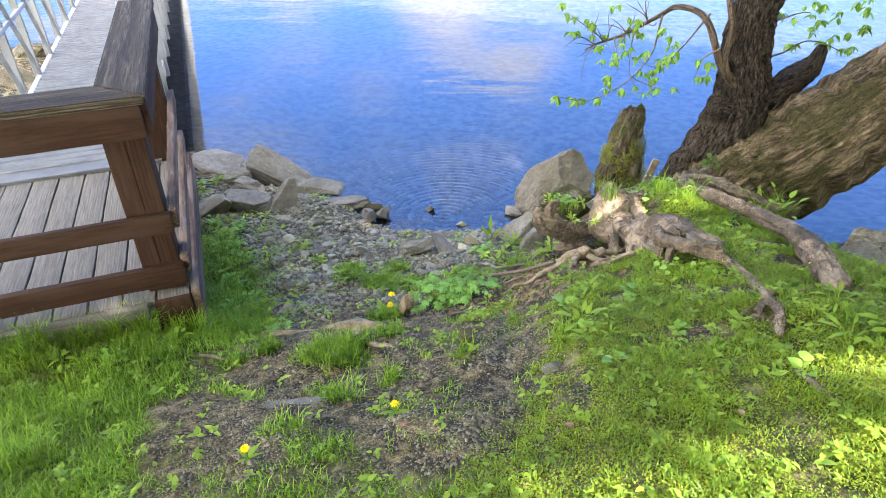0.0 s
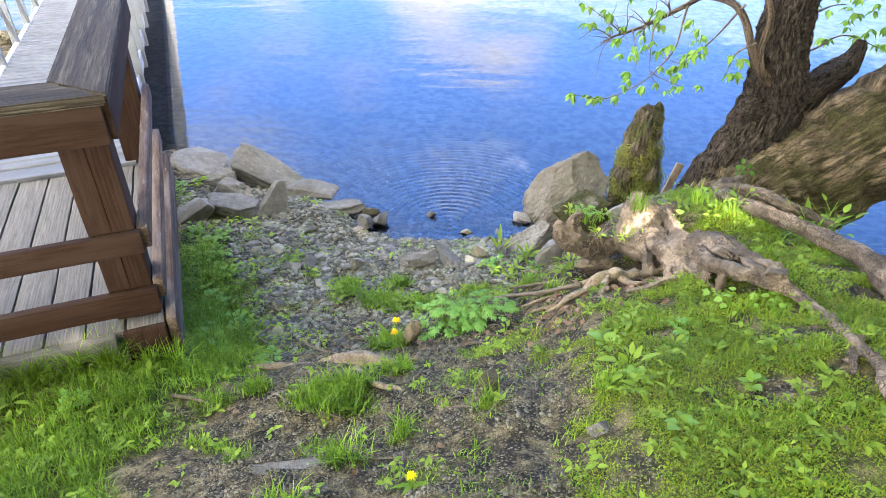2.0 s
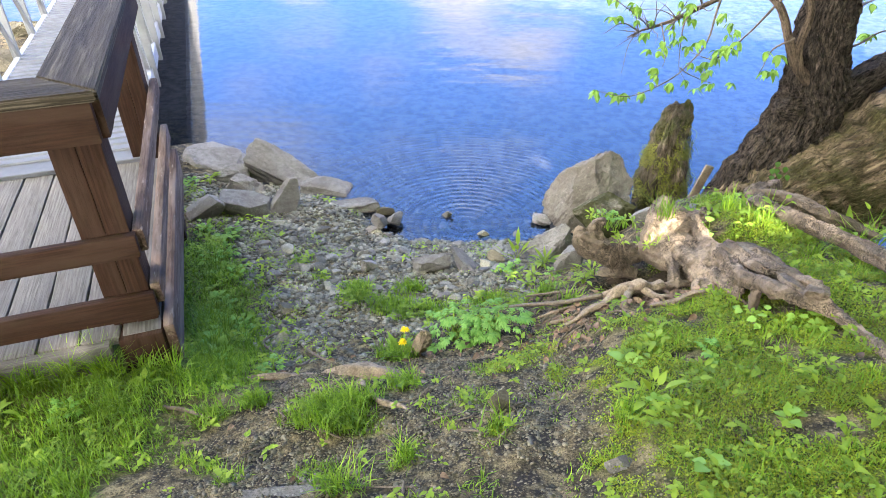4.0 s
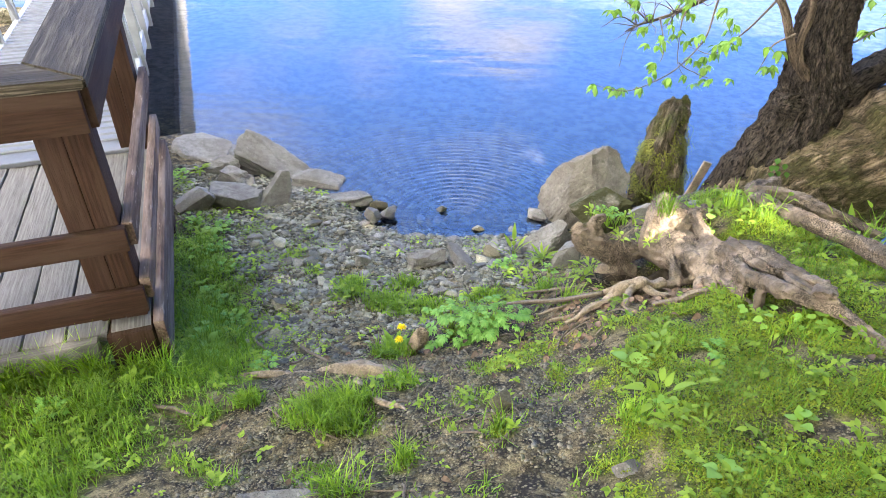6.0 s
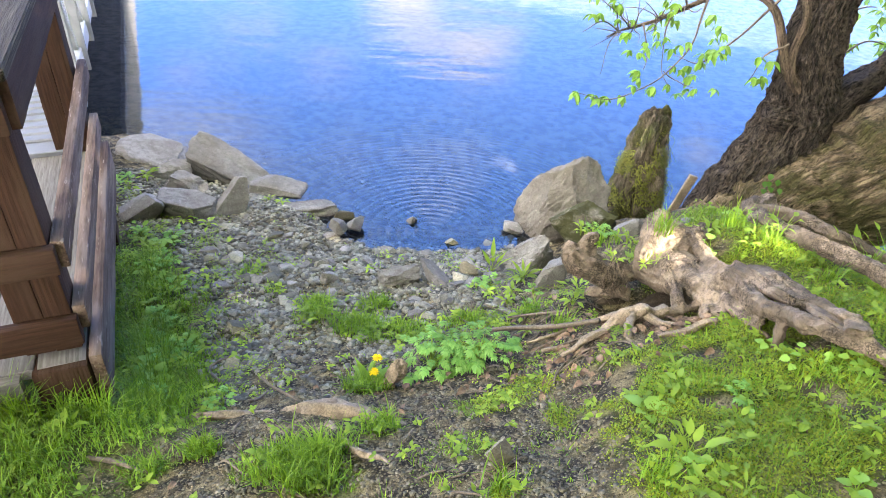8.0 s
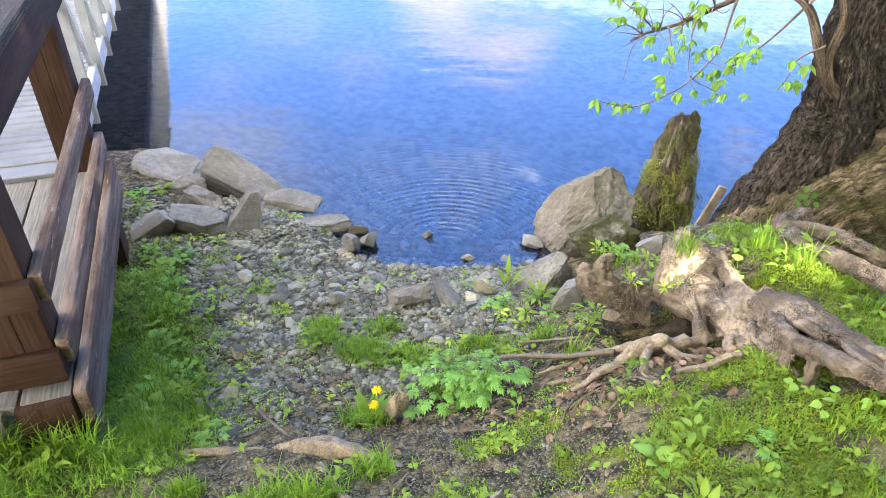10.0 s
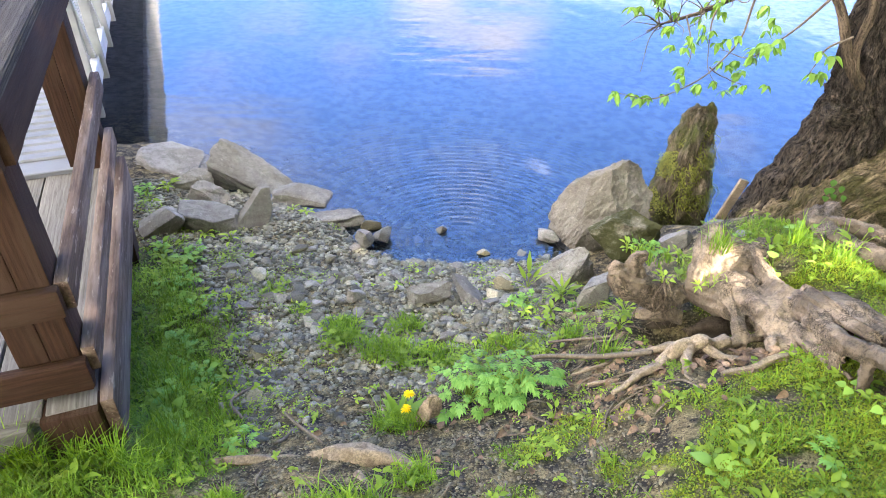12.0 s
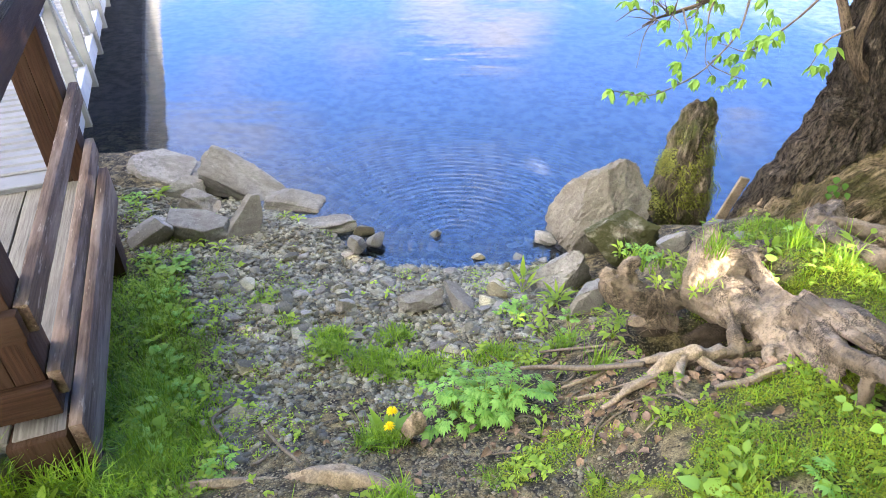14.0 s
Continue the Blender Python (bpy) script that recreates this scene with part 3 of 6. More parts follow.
def rock_mesh(name, size, seed, mat, cuts=9, rough=0.06, sub=4, keep=0.72, block=0.0, taper=0.0, lean=0.0, wedge=0.0):
    """An angular stone: a ball cut back by random planes, then roughened."""
    rnd = random.Random(seed)
    bm = bmesh.new()
    bmesh.ops.create_icosphere(bm, subdivisions=sub, radius=1.0)
    planes = []
    for _ in range(cuts):
        d = Vector((rnd.gauss(0, 1), rnd.gauss(0, 1), rnd.gauss(0, 0.8))).normalized()
        planes.append((d, rnd.uniform(keep * 0.7, keep * 1.15)))
    if block:
        for k in range(6):
            d = Vector([(1 if k % 2 else -1) * (1.0 if k // 2 == i else rnd.uniform(-0.16, 0.16)) for i in range(3)]).normalized()
            planes.append((d, block * rnd.uniform(0.92, 1.08)))
    off = Vector((seed * 1.7 % 31, seed * 2.3 % 29, 0))
    for v in bm.verts:
        c = v.co.copy()
        for d, r in planes:
            over = c.dot(d) - r
            if over > 0:
                c -= d * over * 0.96
        v.co = c
    most = [max(abs(v.co[i]) for v in bm.verts) for i in range(3)]
    for v in bm.verts:
        c = Vector([v.co[i] / most[i] for i in range(3)])
        ledge = noise.noise(Vector((c.x * 1.5, c.y * 1.5, c.z * 7)) + off)
        c *= 1 + rough * noise.noise(c * 2.2 + off) + rough * 0.5 * noise.noise(c * 6 + off) + rough * 0.45 * noise.noise(c * 15 + off) + rough * 0.25 * noise.noise(c * 32 + off) + rough * 0.35 * ledge
        c.x, c.y = c.x * (1 - taper * (c.z + 1) / 2) + lean * c.z, c.y * (1 - taper * (c.z + 1) / 2)
        c.z *= 1 - wedge * (c.x + 1) / 2
        v.co = Vector((c.x * size[0], c.y * size[1], c.z * size[2]))
    me = bpy.data.meshes.new(name)
    bm.to_mesh(me)
    bm.free()
    me.shade_smooth()
    me.set_sharp_from_angle(angle=radians(24))
    me.materials.append(mat)
    return me


def rock(name, at, size, turn, seed, mat, label, group="", cuts=9, rough=0.06, sub=5, keep=0.72, block=0.0, form=(0.0, 0.0, 0.0)):
    ob = new(name, rock_mesh(name, size, seed, mat, cuts, rough, sub, keep, block, *form))
    ob.matrix_world = pose(*at, *turn)
    return tagged(ob, label, "rock", group)


# ---- deck and gangway, in the deck's own axes: u to the lake bank's side, v out over the lake ----
DECK = Matrix(((0.936, -0.352, 0, -1.15), (0.352, 0.936, 0, 2.47), (0, 0, 1, 0), (0, 0, 0, 1)))
deck = base("deck", DECK, "small weathered wooden landing deck with brown-stained railing", "deck")
DZ = -0.25
u = -0.012
for i in range(14):
    w = 0.138
    plank("board", (u - w, -0.078, DZ - 0.036), (u, 1.60, DZ + 0.002 * math.sin(i * 7.7)), M_GREY_WOOD, deck, seed=i, bev=0.006, wear=0.003)
    u -= w + 0.007
plank("rim_joist", (-2.05, -0.118, DZ - 0.24), (-0.192, -0.080, DZ - 0.004), M_GREY_WOOD, deck, "front rim joist", 40)
plank("rim_joist", (-0.002, -0.085, DZ - 0.17), (0.036, 1.52, DZ + 0.012), M_WORN_WOOD, deck, "side rim board", 41)
plank("joist", (-1.2, -0.07, DZ - 0.20), (-1.16, 1.58, DZ - 0.04), M_CAP_WOOD, deck, seed=42)
plank("joist", (-2.05, 1.54, DZ - 0.20), (-0.04, 1.58, DZ - 0.04), M_CAP_WOOD, deck, seed=43)
for k, (pu, pv) in enumerate(((-0.180, -0.010), (-0.19, 1.45), (-1.95, -0.01))):
    post = plank("post", (pu, pv, -0.95), (pu + 0.081, pv + 0.145, 0.645), M_BROWN_WOOD, deck, "brown-stained timber post, split down its face", 50 + k, 0.004)
    half = plank("split_half", (pu + 0.0825, pv - 0.002, -0.95), (pu + 0.158, pv + 0.145, 0.645), M_BROWN_WOOD, None, "", 60 + k, 0.004)
    half.parent = post
plank("foot_block", (-0.165, -0.104, DZ - 0.24), (-0.006, -0.014, DZ - 0.004), M_BROWN_WOOD, deck, "worn end block below the corner post", 71, 0.010)
# front railing
plank("fascia_board", (-2.1, -0.085, 0.515), (0.0, -0.048, 0.652), M_BROWN_WOOD, deck, seed=72)
plank("rail", (-2.1, -0.050, 0.058), (-0.004, -0.012, 0.150), M_BROWN_WOOD, deck, seed=73, bev=0.008)
plank("rail", (-2.1, -0.050, -0.212), (-0.004, -0.012, -0.108), M_BROWN_WOOD, deck, seed=74, bev=0.008)
# side railing
plank("fascia_board", (-0.016, -0.046, 0.515), (0.022, 1.62, 0.652), M_BROWN_WOOD, deck, seed=75)
plank("rail", (-0.018, -0.010, 0.058), (0.020, 1.606, 0.150), M_WORN_WOOD, deck, seed=76, bev=0.008)
plank("rail", (-0.018, -0.010, -0.180), (0.020, 1.53, -0.088), M_WORN_WOOD, deck, seed=77, bev=0.008)
# mitred cap boards


def cap_board(pts, grain_axis, seed):
    bm = bmesh.new()
    lay = bm.verts.layers.float_vector.new("grain")
    lo = [bm.verts.new((a, b, 0.652)) for a, b in pts]
    hi = [bm.verts.new((a, b, 0.688)) for a, b in pts]
    bm.faces.new(lo[::-1])
    bm.faces.new(hi)
    for i in range(len(pts)):
        j = (i + 1) % len(pts)
        bm.faces.new((lo[i], lo[j], hi[j], hi[i]))
    bmesh.ops.bevel(bm, geom=bm.edges[:], offset=0.006, segments=2, affect="EDGES")
    bmesh.ops.triangulate(bm, faces=bm.faces[:])
    for v in bm.verts:
        c = v.co
        v[lay] = Vector((c[grain_axis] + seed, c[1 - grain_axis], c.z))
        v.co = c + 0.003 * Vector((noise.noise(c * 7), noise.noise(c * 7 + Vector((9, 0, 0))), noise.noise(c * 5 + Vector((0, 9, 0)))))
    return part("cap_board", bm, M_CAP_WOOD, deck, "grey weathered cap board with open grain")


cap_board([(-2.1, -0.095), (0.028, -0.095), (-0.168, 0.10), (-2.1, 0.10)], 0, 3.0)
cap_board([(0.030, -0.091), (0.030, 0.85), (0.030, 1.66), (-0.166, 1.66), (-0.166, 0.104)], 1, 8.0)

# gangway
gang = base("gangway", DECK, "ribbed aluminium gangway with truss rails leading over the water", "gangway")
GV0, GV1, GU0, GU1, GZ = 1.56, 16.0, -1.13, -0.16, -0.225
bm = bmesh.new()
nrib = int((GV1 - GV0) / 0.085)
ribs = []
for i in range(nrib):
    for f_, z_ in ((0.0, 0.0), (0.10, 0.009), (0.42, 0.009), (0.52, 0.0)):
        v = GV0 + (GV1 - GV0) * (i + f_) / nrib
        ribs.append((bm.verts.new((GU0, v, GZ + z_)), bm.verts.new((GU1, v, GZ + z_))))
for a, b in zip(ribs, ribs[1:]):
    bm.faces.new((a[0], a[1], b[1], b[0]))
part("tread_plate", bm, M_ALU, gang, "ribbed aluminium walkway")


def metal_bar(name, a, b, w, d, parent, mat=M_BAR):
    """A square metal member from a to b."""
    a, b = Vector(a), Vector(b)
    bm = bmesh.new()
    bmesh.ops.create_cube(bm, size=1.0)
    ln_ = (b - a).length
    q = (b - a).to_track_quat("Z", "X").to_matrix().to_4x4()
    for v in bm.verts:
        v.co = Matrix.Translation((a + b) / 2) @ q @ Vector((v.co.x * w, v.co.y * d, v.co.z * ln_))
    bmesh.ops.bevel(bm, geom=bm.edges[:], offset=0.004, segments=1, affect="EDGES")
    return part(name, bm, mat, parent)


for gu, out in ((GU0, -0.02), (GU1, 0.02)):
    metal_bar("bottom_chord", (gu, GV0, GZ - 0.05), (gu, GV1, GZ - 0.05), 0.12, 0.045, gang)
    metal_bar("top_chord", (gu, GV0 + 0.35, 0.68), (gu, GV1, 0.68), 0.06, 0.05, gang)
    metal_bar("mid_rail", (gu, GV0 + 0.35, 0.30), (gu, GV1, 0.30), 0.035, 0.03, gang)
    k, v = 0, 1.70
    while v < GV1:
        metal_bar("upright", (gu + out, v, GZ - 0.14), (gu + out, v, 0.70), 0.05, 0.028, gang)
        if v + 0.64 < GV1:
            metal_bar("brace", (gu - out * 0.3, v + 0.02, 0.66), (gu - out * 0.3, v + 0.62, GZ - 0.02), 0.03, 0.03, gang)
        v += 0.64
        k += 1
metal_bar("transition_plate", (GU0, GV0 - 0.05, DZ + 0.012), (GU1 + 0.02, GV0 - 0.05, DZ + 0.012), 0.02, 0.16, gang, M_ALU)

# ---- rocks ----
def hewn_mesh(name, size, seed, mat, top=(0.85, 0.85), shift=(0.0, 0.0), wedge=0.0, jitter=0.16, n=20, rough=0.045):
    """A split block or slab of stone: a box with skewed corners, worn edges, ledges and chips. top: its upper face's share; shift: that face's lean; wedge: how far it thins along x."""
    rnd = random.Random(seed)
    corner = {}
    for i in range(8):
        c = Vector((1 if i & 1 else -1, 1 if i & 2 else -1, 1 if i & 4 else -1))
        if c.z > 0:
            c.x, c.y = c.x * top[0] + shift[0], c.y * top[1] + shift[1]
        c.z *= 1 - wedge * (c.x + 1) / 2
        corner[i] = c + Vector([rnd.uniform(-jitter, jitter) for _ in range(3)])
    planes = []
    for _ in range(9):
        d = Vector((rnd.gauss(0, 1), rnd.gauss(0, 1), rnd.gauss(0.1, 0.7))).normalized()
        planes.append((d, rnd.uniform(0.80, 1.10)))
    bm = bmesh.new()
    bmesh.ops.create_cube(bm, size=2.0)
    bmesh.ops.subdivide_edges(bm, edges=bm.edges[:], cuts=n - 1, use_grid_fill=True)
    off = Vector((seed * 1.7 % 31, seed * 2.3 % 29, seed * 0.9 % 17))
    for v in bm.verts:
        p = v.co.copy()
        p /= (abs(p.x) ** 22 + abs(p.y) ** 22 + abs(p.z) ** 22) ** (1 / 22)
        q = Vector((0, 0, 0))
        for i, c in corner.items():
            q += c * ((1 + p.x if i & 1 else 1 - p.x) * (1 + p.y if i & 2 else 1 - p.y) * (1 + p.z if i & 4 else 1 - p.z) / 8)
        for d, reach in planes:
            over = q.dot(d) - reach
            if over > 0:
                q -= d * over * 0.97
        big = noise.noise(q * 1.3 + off)
        chip = noise.ridged_multi_fractal(Vector((q.x * 1.4, q.y * 1.4, q.z * 2.6)) + off, 0.9, 2.1, 4, 1.0, 2.0) - 1.1
        fine = noise.noise(q * 9 + off) * 0.5 + noise.noise(q * 21 + off) * 0.3
        q += p.normalized() * (rough * 1.2 * big - rough * 1.3 * chip + rough * 0.5 * fine)
        v.co = Vector((q.x * size[0], q.y * size[1], q.z * size[2]))
    me = bpy.data.meshes.new(name)
    bm.to_mesh(me)
    bm.free()
    me.shade_smooth()
    me.set_sharp_from_angle(angle=radians(28))
    me.materials.append(mat)
    return me


def slab_rock(at, size, turn, seed, label, top=(0.85, 0.85), shift=(0.0, 0.0), wedge=0.0, jitter=0.16, rough=0.06):
    ob = new("shore_rock", hewn_mesh("shore_rock", size, seed, M_STONE, top, shift, wedge, jitter, 34 if max(size) > 0.18 else 22, rough))
    ob.matrix_world = pose(*at, *turn)
    return tagged(ob, label, "rock", "rocks along the shore")


def shore_rock(at, size, turn, seed, blocky, label, form=(0.0, 0.0, 0.0)):
    """A rock of the shore; form: taper, lean and wedge."""
    # brown-grey boulders past the gangway take the dark slate to look shaded
    mat = M_STONE_DARK if "dark" in label or "wet" in label or "brown" in label else M_STONE_MOSSY if "mossy" in label else M_STONE
    big = max(size)
    rock("shore_rock", at, size, turn, seed, mat, label, "rocks along the shore", block=0.60 if blocky else 0.0, cuts=10 if blocky else 14, rough=0.10,
         keep=0.60 if blocky else 0.66, sub=6 if big > 0.18 else 5 if big > 0.10 else 3, form=form)


slab_rock((-1.94, 5.02, -0.955), (0.31, 0.22, 0.11), (9, 9, -12), 3, "broad flat grey shore rock beside the gangway", (0.75, 0.6), (-0.1, 0.1), 0.45, 0.26)
slab_rock((-1.72, 4.80, -0.89), (0.13, 0.09, 0.07), (8, 10, 10), 4, "broken grey stone before the flat shore rock", (0.7, 0.6), (0.0, 0.1), 0.3, 0.2)
slab_rock((-1.335, 4.86, -0.945), (0.35, 0.15, 0.105), (18, 21, -14), 5, "long tilted grey slab at the waterline", (0.85, 0.62), (-0.08, 0.25), 0.5, 0.20)
slab_rock((-1.00, 4.70, -0.965), (0.22, 0.13, 0.07), (7, 8, -10), 7, "flat pale slab running into the water", (0.8, 0.6), (0.0, 0.1), 0.35, 0.2)
slab_rock((-1.58, 4.60, -0.87), (0.14, 0.085, 0.065), (16, 10, -18), 9, "small grey wedge rock among the slabs", (0.5, 0.5), (-0.15, 0.2), 0.35, 0.2)
slab_rock((-1.225, 4.34, -0.815), (0.135, 0.06, 0.14), (-16, 14, 26), 12, "upright triangular grey stone leaning on the slab", (0.12, 0.55), (0.42, 0.25), 0.0, 0.10, 0.03)
slab_rock((-1.70, 4.19, -0.83), (0.14, 0.10, 0.08), (20, -22, 24), 15, "squared grey block of stone tilted on the gravel", (0.9, 0.8), (0.05, 0.1), 0.0, 0.14, 0.03)
slab_rock((-1.49, 4.28, -0.85), (0.19, 0.12, 0.09), (8, 6, -8), 16, "pale-topped grey stone block on the gravel", (0.92, 0.75), (-0.05, 0.1), 0.30, 0.16, 0.04)
slab_rock((-0.84, 4.42, -0.955), (0.245, 0.10, 0.06), (10, -3, 12), 18, "low flat grey ledge stone by the water", (0.75, 0.5), (0.1, 0.1), 0.0, 0.22)
rock("shore_rock", (0.795, 4.337, -0.8), (0.315, 0.255, 0.345), (0, 4, 8), 55, M_BOULDER, "large rough grey boulder standing in the water's edge", "rocks along the shore", cuts=11, rough=0.085, keep=0.74, sub=6, form=(0.36, 0.24, 0.0))
shore_rock((0.825, 3.931, -0.68), (0.195, 0.136, 0.17), (5, 0, -15), 23, False, "mossy grey boulder beside the old stump")
shore_rock((1.22, 3.8, -0.62), (0.123, 0.107, 0.115), (15, 10, 25), 24, False, "grey stone wedged behind the root")
shore_rock((0.514, 3.73, -0.77), (0.186, 0.15, 0.178), (0, 8, 10), 25, False, "rounded pale grey stone at the gravel's edge")
shore_rock((0.555, 3.34, -0.56), (0.10, 0.08, 0.10), (25, 25, 40), 27, True, "angular grey stone tucked under the root", (0.4, 0.0, 0.0))
shore_rock((-0.18, 3.533, -0.76), (0.117, 0.053, 0.046), (10, -10, 12), 29, True, "flat grey stone lying in the gravel")
shore_rock((0.005, 3.539, -0.755), (0.044, 0.132, 0.042), (5, 10, 24), 31, True, "narrow pale stone sliver in the gravel")
shore_rock((0.36, 3.72, -0.82), (0.09, 0.066, 0.074), (0, 8, 50), 32, False, "grey stone with weeds at its foot")
shore_rock((0.33, 3.56, -0.77), (0.074, 0.049, 0.049), (0, 20, 10), 39, False, "grey stone half sunk in the gravel")
shore_rock((2.70, 3.50, -0.78), (0.262, 0.221, 0.197), (0, 0, 20), 33, False, "grey boulder behind the leaning trunk")
shore_rock((1.93, 2.42, -0.20), (0.12, 0.10, 0.10), (10, 0, 30), 34, False, "grey stone half sunk in the falling bank")
shore_rock((2.18, 2.85, -0.44), (0.164, 0.164, 0.139), (0, 10, 50), 35, False, "grey rock at the foot of the bank")
shore_rock((-0.47, 1.63, -0.185), (0.107, 0.049, 0.029), (0, 0, -8), 36, True, "flat grey stone set in the path")
shore_rock((0.132, 1.985, -0.158), (0.036, 0.034, 0.034), (20, 10, 40), 37, True, "dark angular stone on the path")
shore_rock((0.43, 1.62, 0.015), (0.049, 0.029, 0.021), (5, 10, 10), 38, False, "small grey stone in the moss")
shore_rock((-0.13, 4.36, -0.955), (0.026, 0.028, 0.045), (0, 25, 20), 41, True, "small stone standing out of the water")
shore_rock((0.12, 4.14, -0.945), (0.041, 0.033, 0.021), (0, 5, 20), 42, False, "wet flat stone just breaking the water")
shore_rock((0.5, 4.3, -0.94), (0.074, 0.049, 0.041), (0, 5, -20), 43, False, "low stone at the boulder's foot")
shore_rock((-0.55, 4.4, -0.94), (0.061, 0.041, 0.033), (0, 8, 10), 44, True, "dark flat stone in the shallows")
shore_rock((-0.47, 4.26, -0.92), (0.070, 0.056, 0.052), (10, 0, 40), 45, False, "grey shore stone at the waterline")
shore_rock((-0.56, 4.2, -0.9), (0.057, 0.049, 0.049), (0, 20, 60), 46, True, "pale shore stone at the waterline")
shore_rock((-0.515, 3.305, -0.765), (0.105, 0.035, 0.022), (0, 0, 4), 81, True, "low flat stone sunk beside the grass tufts")
shore_rock((-0.675, 3.292, -0.765), (0.052, 0.028, 0.019), (0, 0, -8), 82, True, "low flat stone sunk beside the grass tufts")
shore_rock((0.118, 3.119, -0.65), (0.052, 0.031, 0.02), (0, 0, -4), 83, True, "low flat stone sunk beside the grass tufts")
shore_rock((1.174, 3.346, -0.28), (0.074, 0.058, 0.041), (0, 8, -4), 84, False, "smooth grey stone lodged behind the root crest")
shore_rock((0.991, 3.625, -0.5), (0.096, 0.089, 0.095), (0, 8, -4), 85, False, "smooth grey stone lodged behind the root crest")
shore_rock((1.493, 3.384, -0.22), (0.079, 0.056, 0.033), (0, 8, -4), 86, False, "smooth grey stone lodged at the trunk's foot")
shore_rock((0.184, 3.629, -0.78), (0.057, 0.045, 0.043), (0, 8, -4), 87, True, "brown-grey stone by the green shoots")
shore_rock((0.571, 3.17, -0.56), (0.055, 0.031, 0.018), (0, 8, -4), 88, True, "dark grey chip of stone below the knob")
shore_rock((-0.534, 3.531, -0.78), (0.052, 0.027, 0.049), (0, 20, 30), 89, True, "upright grey stone in the shingle")
shore_rock((-4.3, 6.1, -0.82), (0.34, 0.28, 0.24), (0, 8, 20), 71, False, "brown-grey boulder on the bank past the gangway")
shore_rock((-4.0, 5.5, -0.88), (0.25, 0.22, 0.18), (5, 0, 60), 72, False, "brown-grey boulder on the bank past the gangway")
shore_rock((-4.7, 6.9, -0.84), (0.4, 0.3, 0.22), (0, -6, 10), 73, False, "brown-grey boulder on the bank past the gangway")
shore_rock((-3.9, 6.7, -0.92), (0.2, 0.17, 0.15), (0, 5, 40), 74, False, "brown-grey boulder on the bank past the gangway")
shore_rock((-4.9, 5.8, -0.75), (0.35, 0.3, 0.25), (10, 0, -30), 75, False, "brown-grey boulder on the bank past the gangway")
shore_rock((-5.1, 7.9, -0.84), (0.45, 0.35, 0.28), (0, 5, 70), 76, False, "brown-grey boulder on the bank past the gangway")

# ---- tree ----
tree = base("tree", pose(0, 0, 0), "old double-trunked waterside tree with dark ridged bark and bare roots", "tree")
limb("leaning_trunk", [(1.61, 3.85, -0.80, 0.32), (1.95, 3.97, -0.58, 0.37), (2.284, 4.0, -0.385, 0.35), (2.657, 4.08, -0.145, 0.335), (3.05, 4.15, 0.13, 0.32), (3.6, 4.28, 0.52, 0.30), (4.2, 4.4, 0.92, 0.28), (5.0, 4.6, 1.4, 0.26)],
     M_BARK, tree, "broad leaning trunk with ridged grey-brown bark", per=46, around=260, bark=0.12, freq=1.4, seed=2.0, ridges=0.018, crag=(9.0, 26.0))
limb("upright_trunk", [(1.56, 3.98, -0.85, 0.25), (1.795, 4.08, -0.42, 0.225), (1.93, 4.16, -0.05, 0.180), (1.905, 4.17, 0.20, 0.152), (1.905, 4.19, 0.45, 0.134), (1.97, 4.24, 0.9, 0.13), (2.3, 4.4, 2.2, 0.14), (2.2, 4.2, 4.2, 0.11)],
     M_BARK_DARK, tree, "nearly black upright trunk with rough bark", per=40, around=200, bark=0.14, freq=1.6, seed=9.0, ridges=0.022, crag=(9.0, 28.0))
limb("burl", [(1.86, 4.11, -0.07, 0.06), (1.765, 4.05, -0.035, 0.07), (1.71, 4.01, -0.02, 0.045), (1.685, 3.99, -0.015, 0.012)], M_BARK_DARK, tree, "knotty burl on the upright trunk", per=12, around=40, bark=0.3, freq=1.6, seed=6.0, ridges=0.010, crag=(10.0, 30.0))
limb("broken_stub", [(2.05, 4.20, -0.12, 0.12), (2.22, 4.26, 0.0, 0.11), (2.36, 4.32, 0.09, 0.085), (2.45, 4.36, 0.18, 0.055), (2.47, 4.38, 0.27, 0.022)], M_BARK_DARK, tree, "broken dead branch stub", per=12, around=48, bark=0.35, freq=1.6, seed=4.0, ridges=0.012, crag=(10.0, 30.0))
limb("limb", [(1.88, 4.13, 0.06, 0.041), (1.77, 4.07, 0.18, 0.030), (1.685, 4.05, 0.31, 0.022), (1.60, 4.12, 0.50, 0.020), (1.52, 4.42, 0.52, 0.018), (1.45, 4.7, 0.36, 0.015), (1.22, 4.85, 0.19, 0.010), (1.02, 4.92, 0.10, 0.004)],
     M_LIMB, tree, per=10, around=16, bark=0.2, seed=12.0, wobble=0.04, ridges=0.003, crag=(20.0, 60.0))
limb("limb", [(1.82, 4.09, 0.12, 0.030), (1.735, 4.05, 0.27, 0.021), (1.725, 4.06, 0.50, 0.020), (1.68, 4.15, 0.75, 0.016), (1.6, 4.4, 1.1, 0.013), (1.4, 4.6, 1.5, 0.008)], M_LIMB, tree, per=10, around=14, bark=0.2, seed=15.0, wobble=0.04, ridges=0.002, crag=(20.0, 60.0))

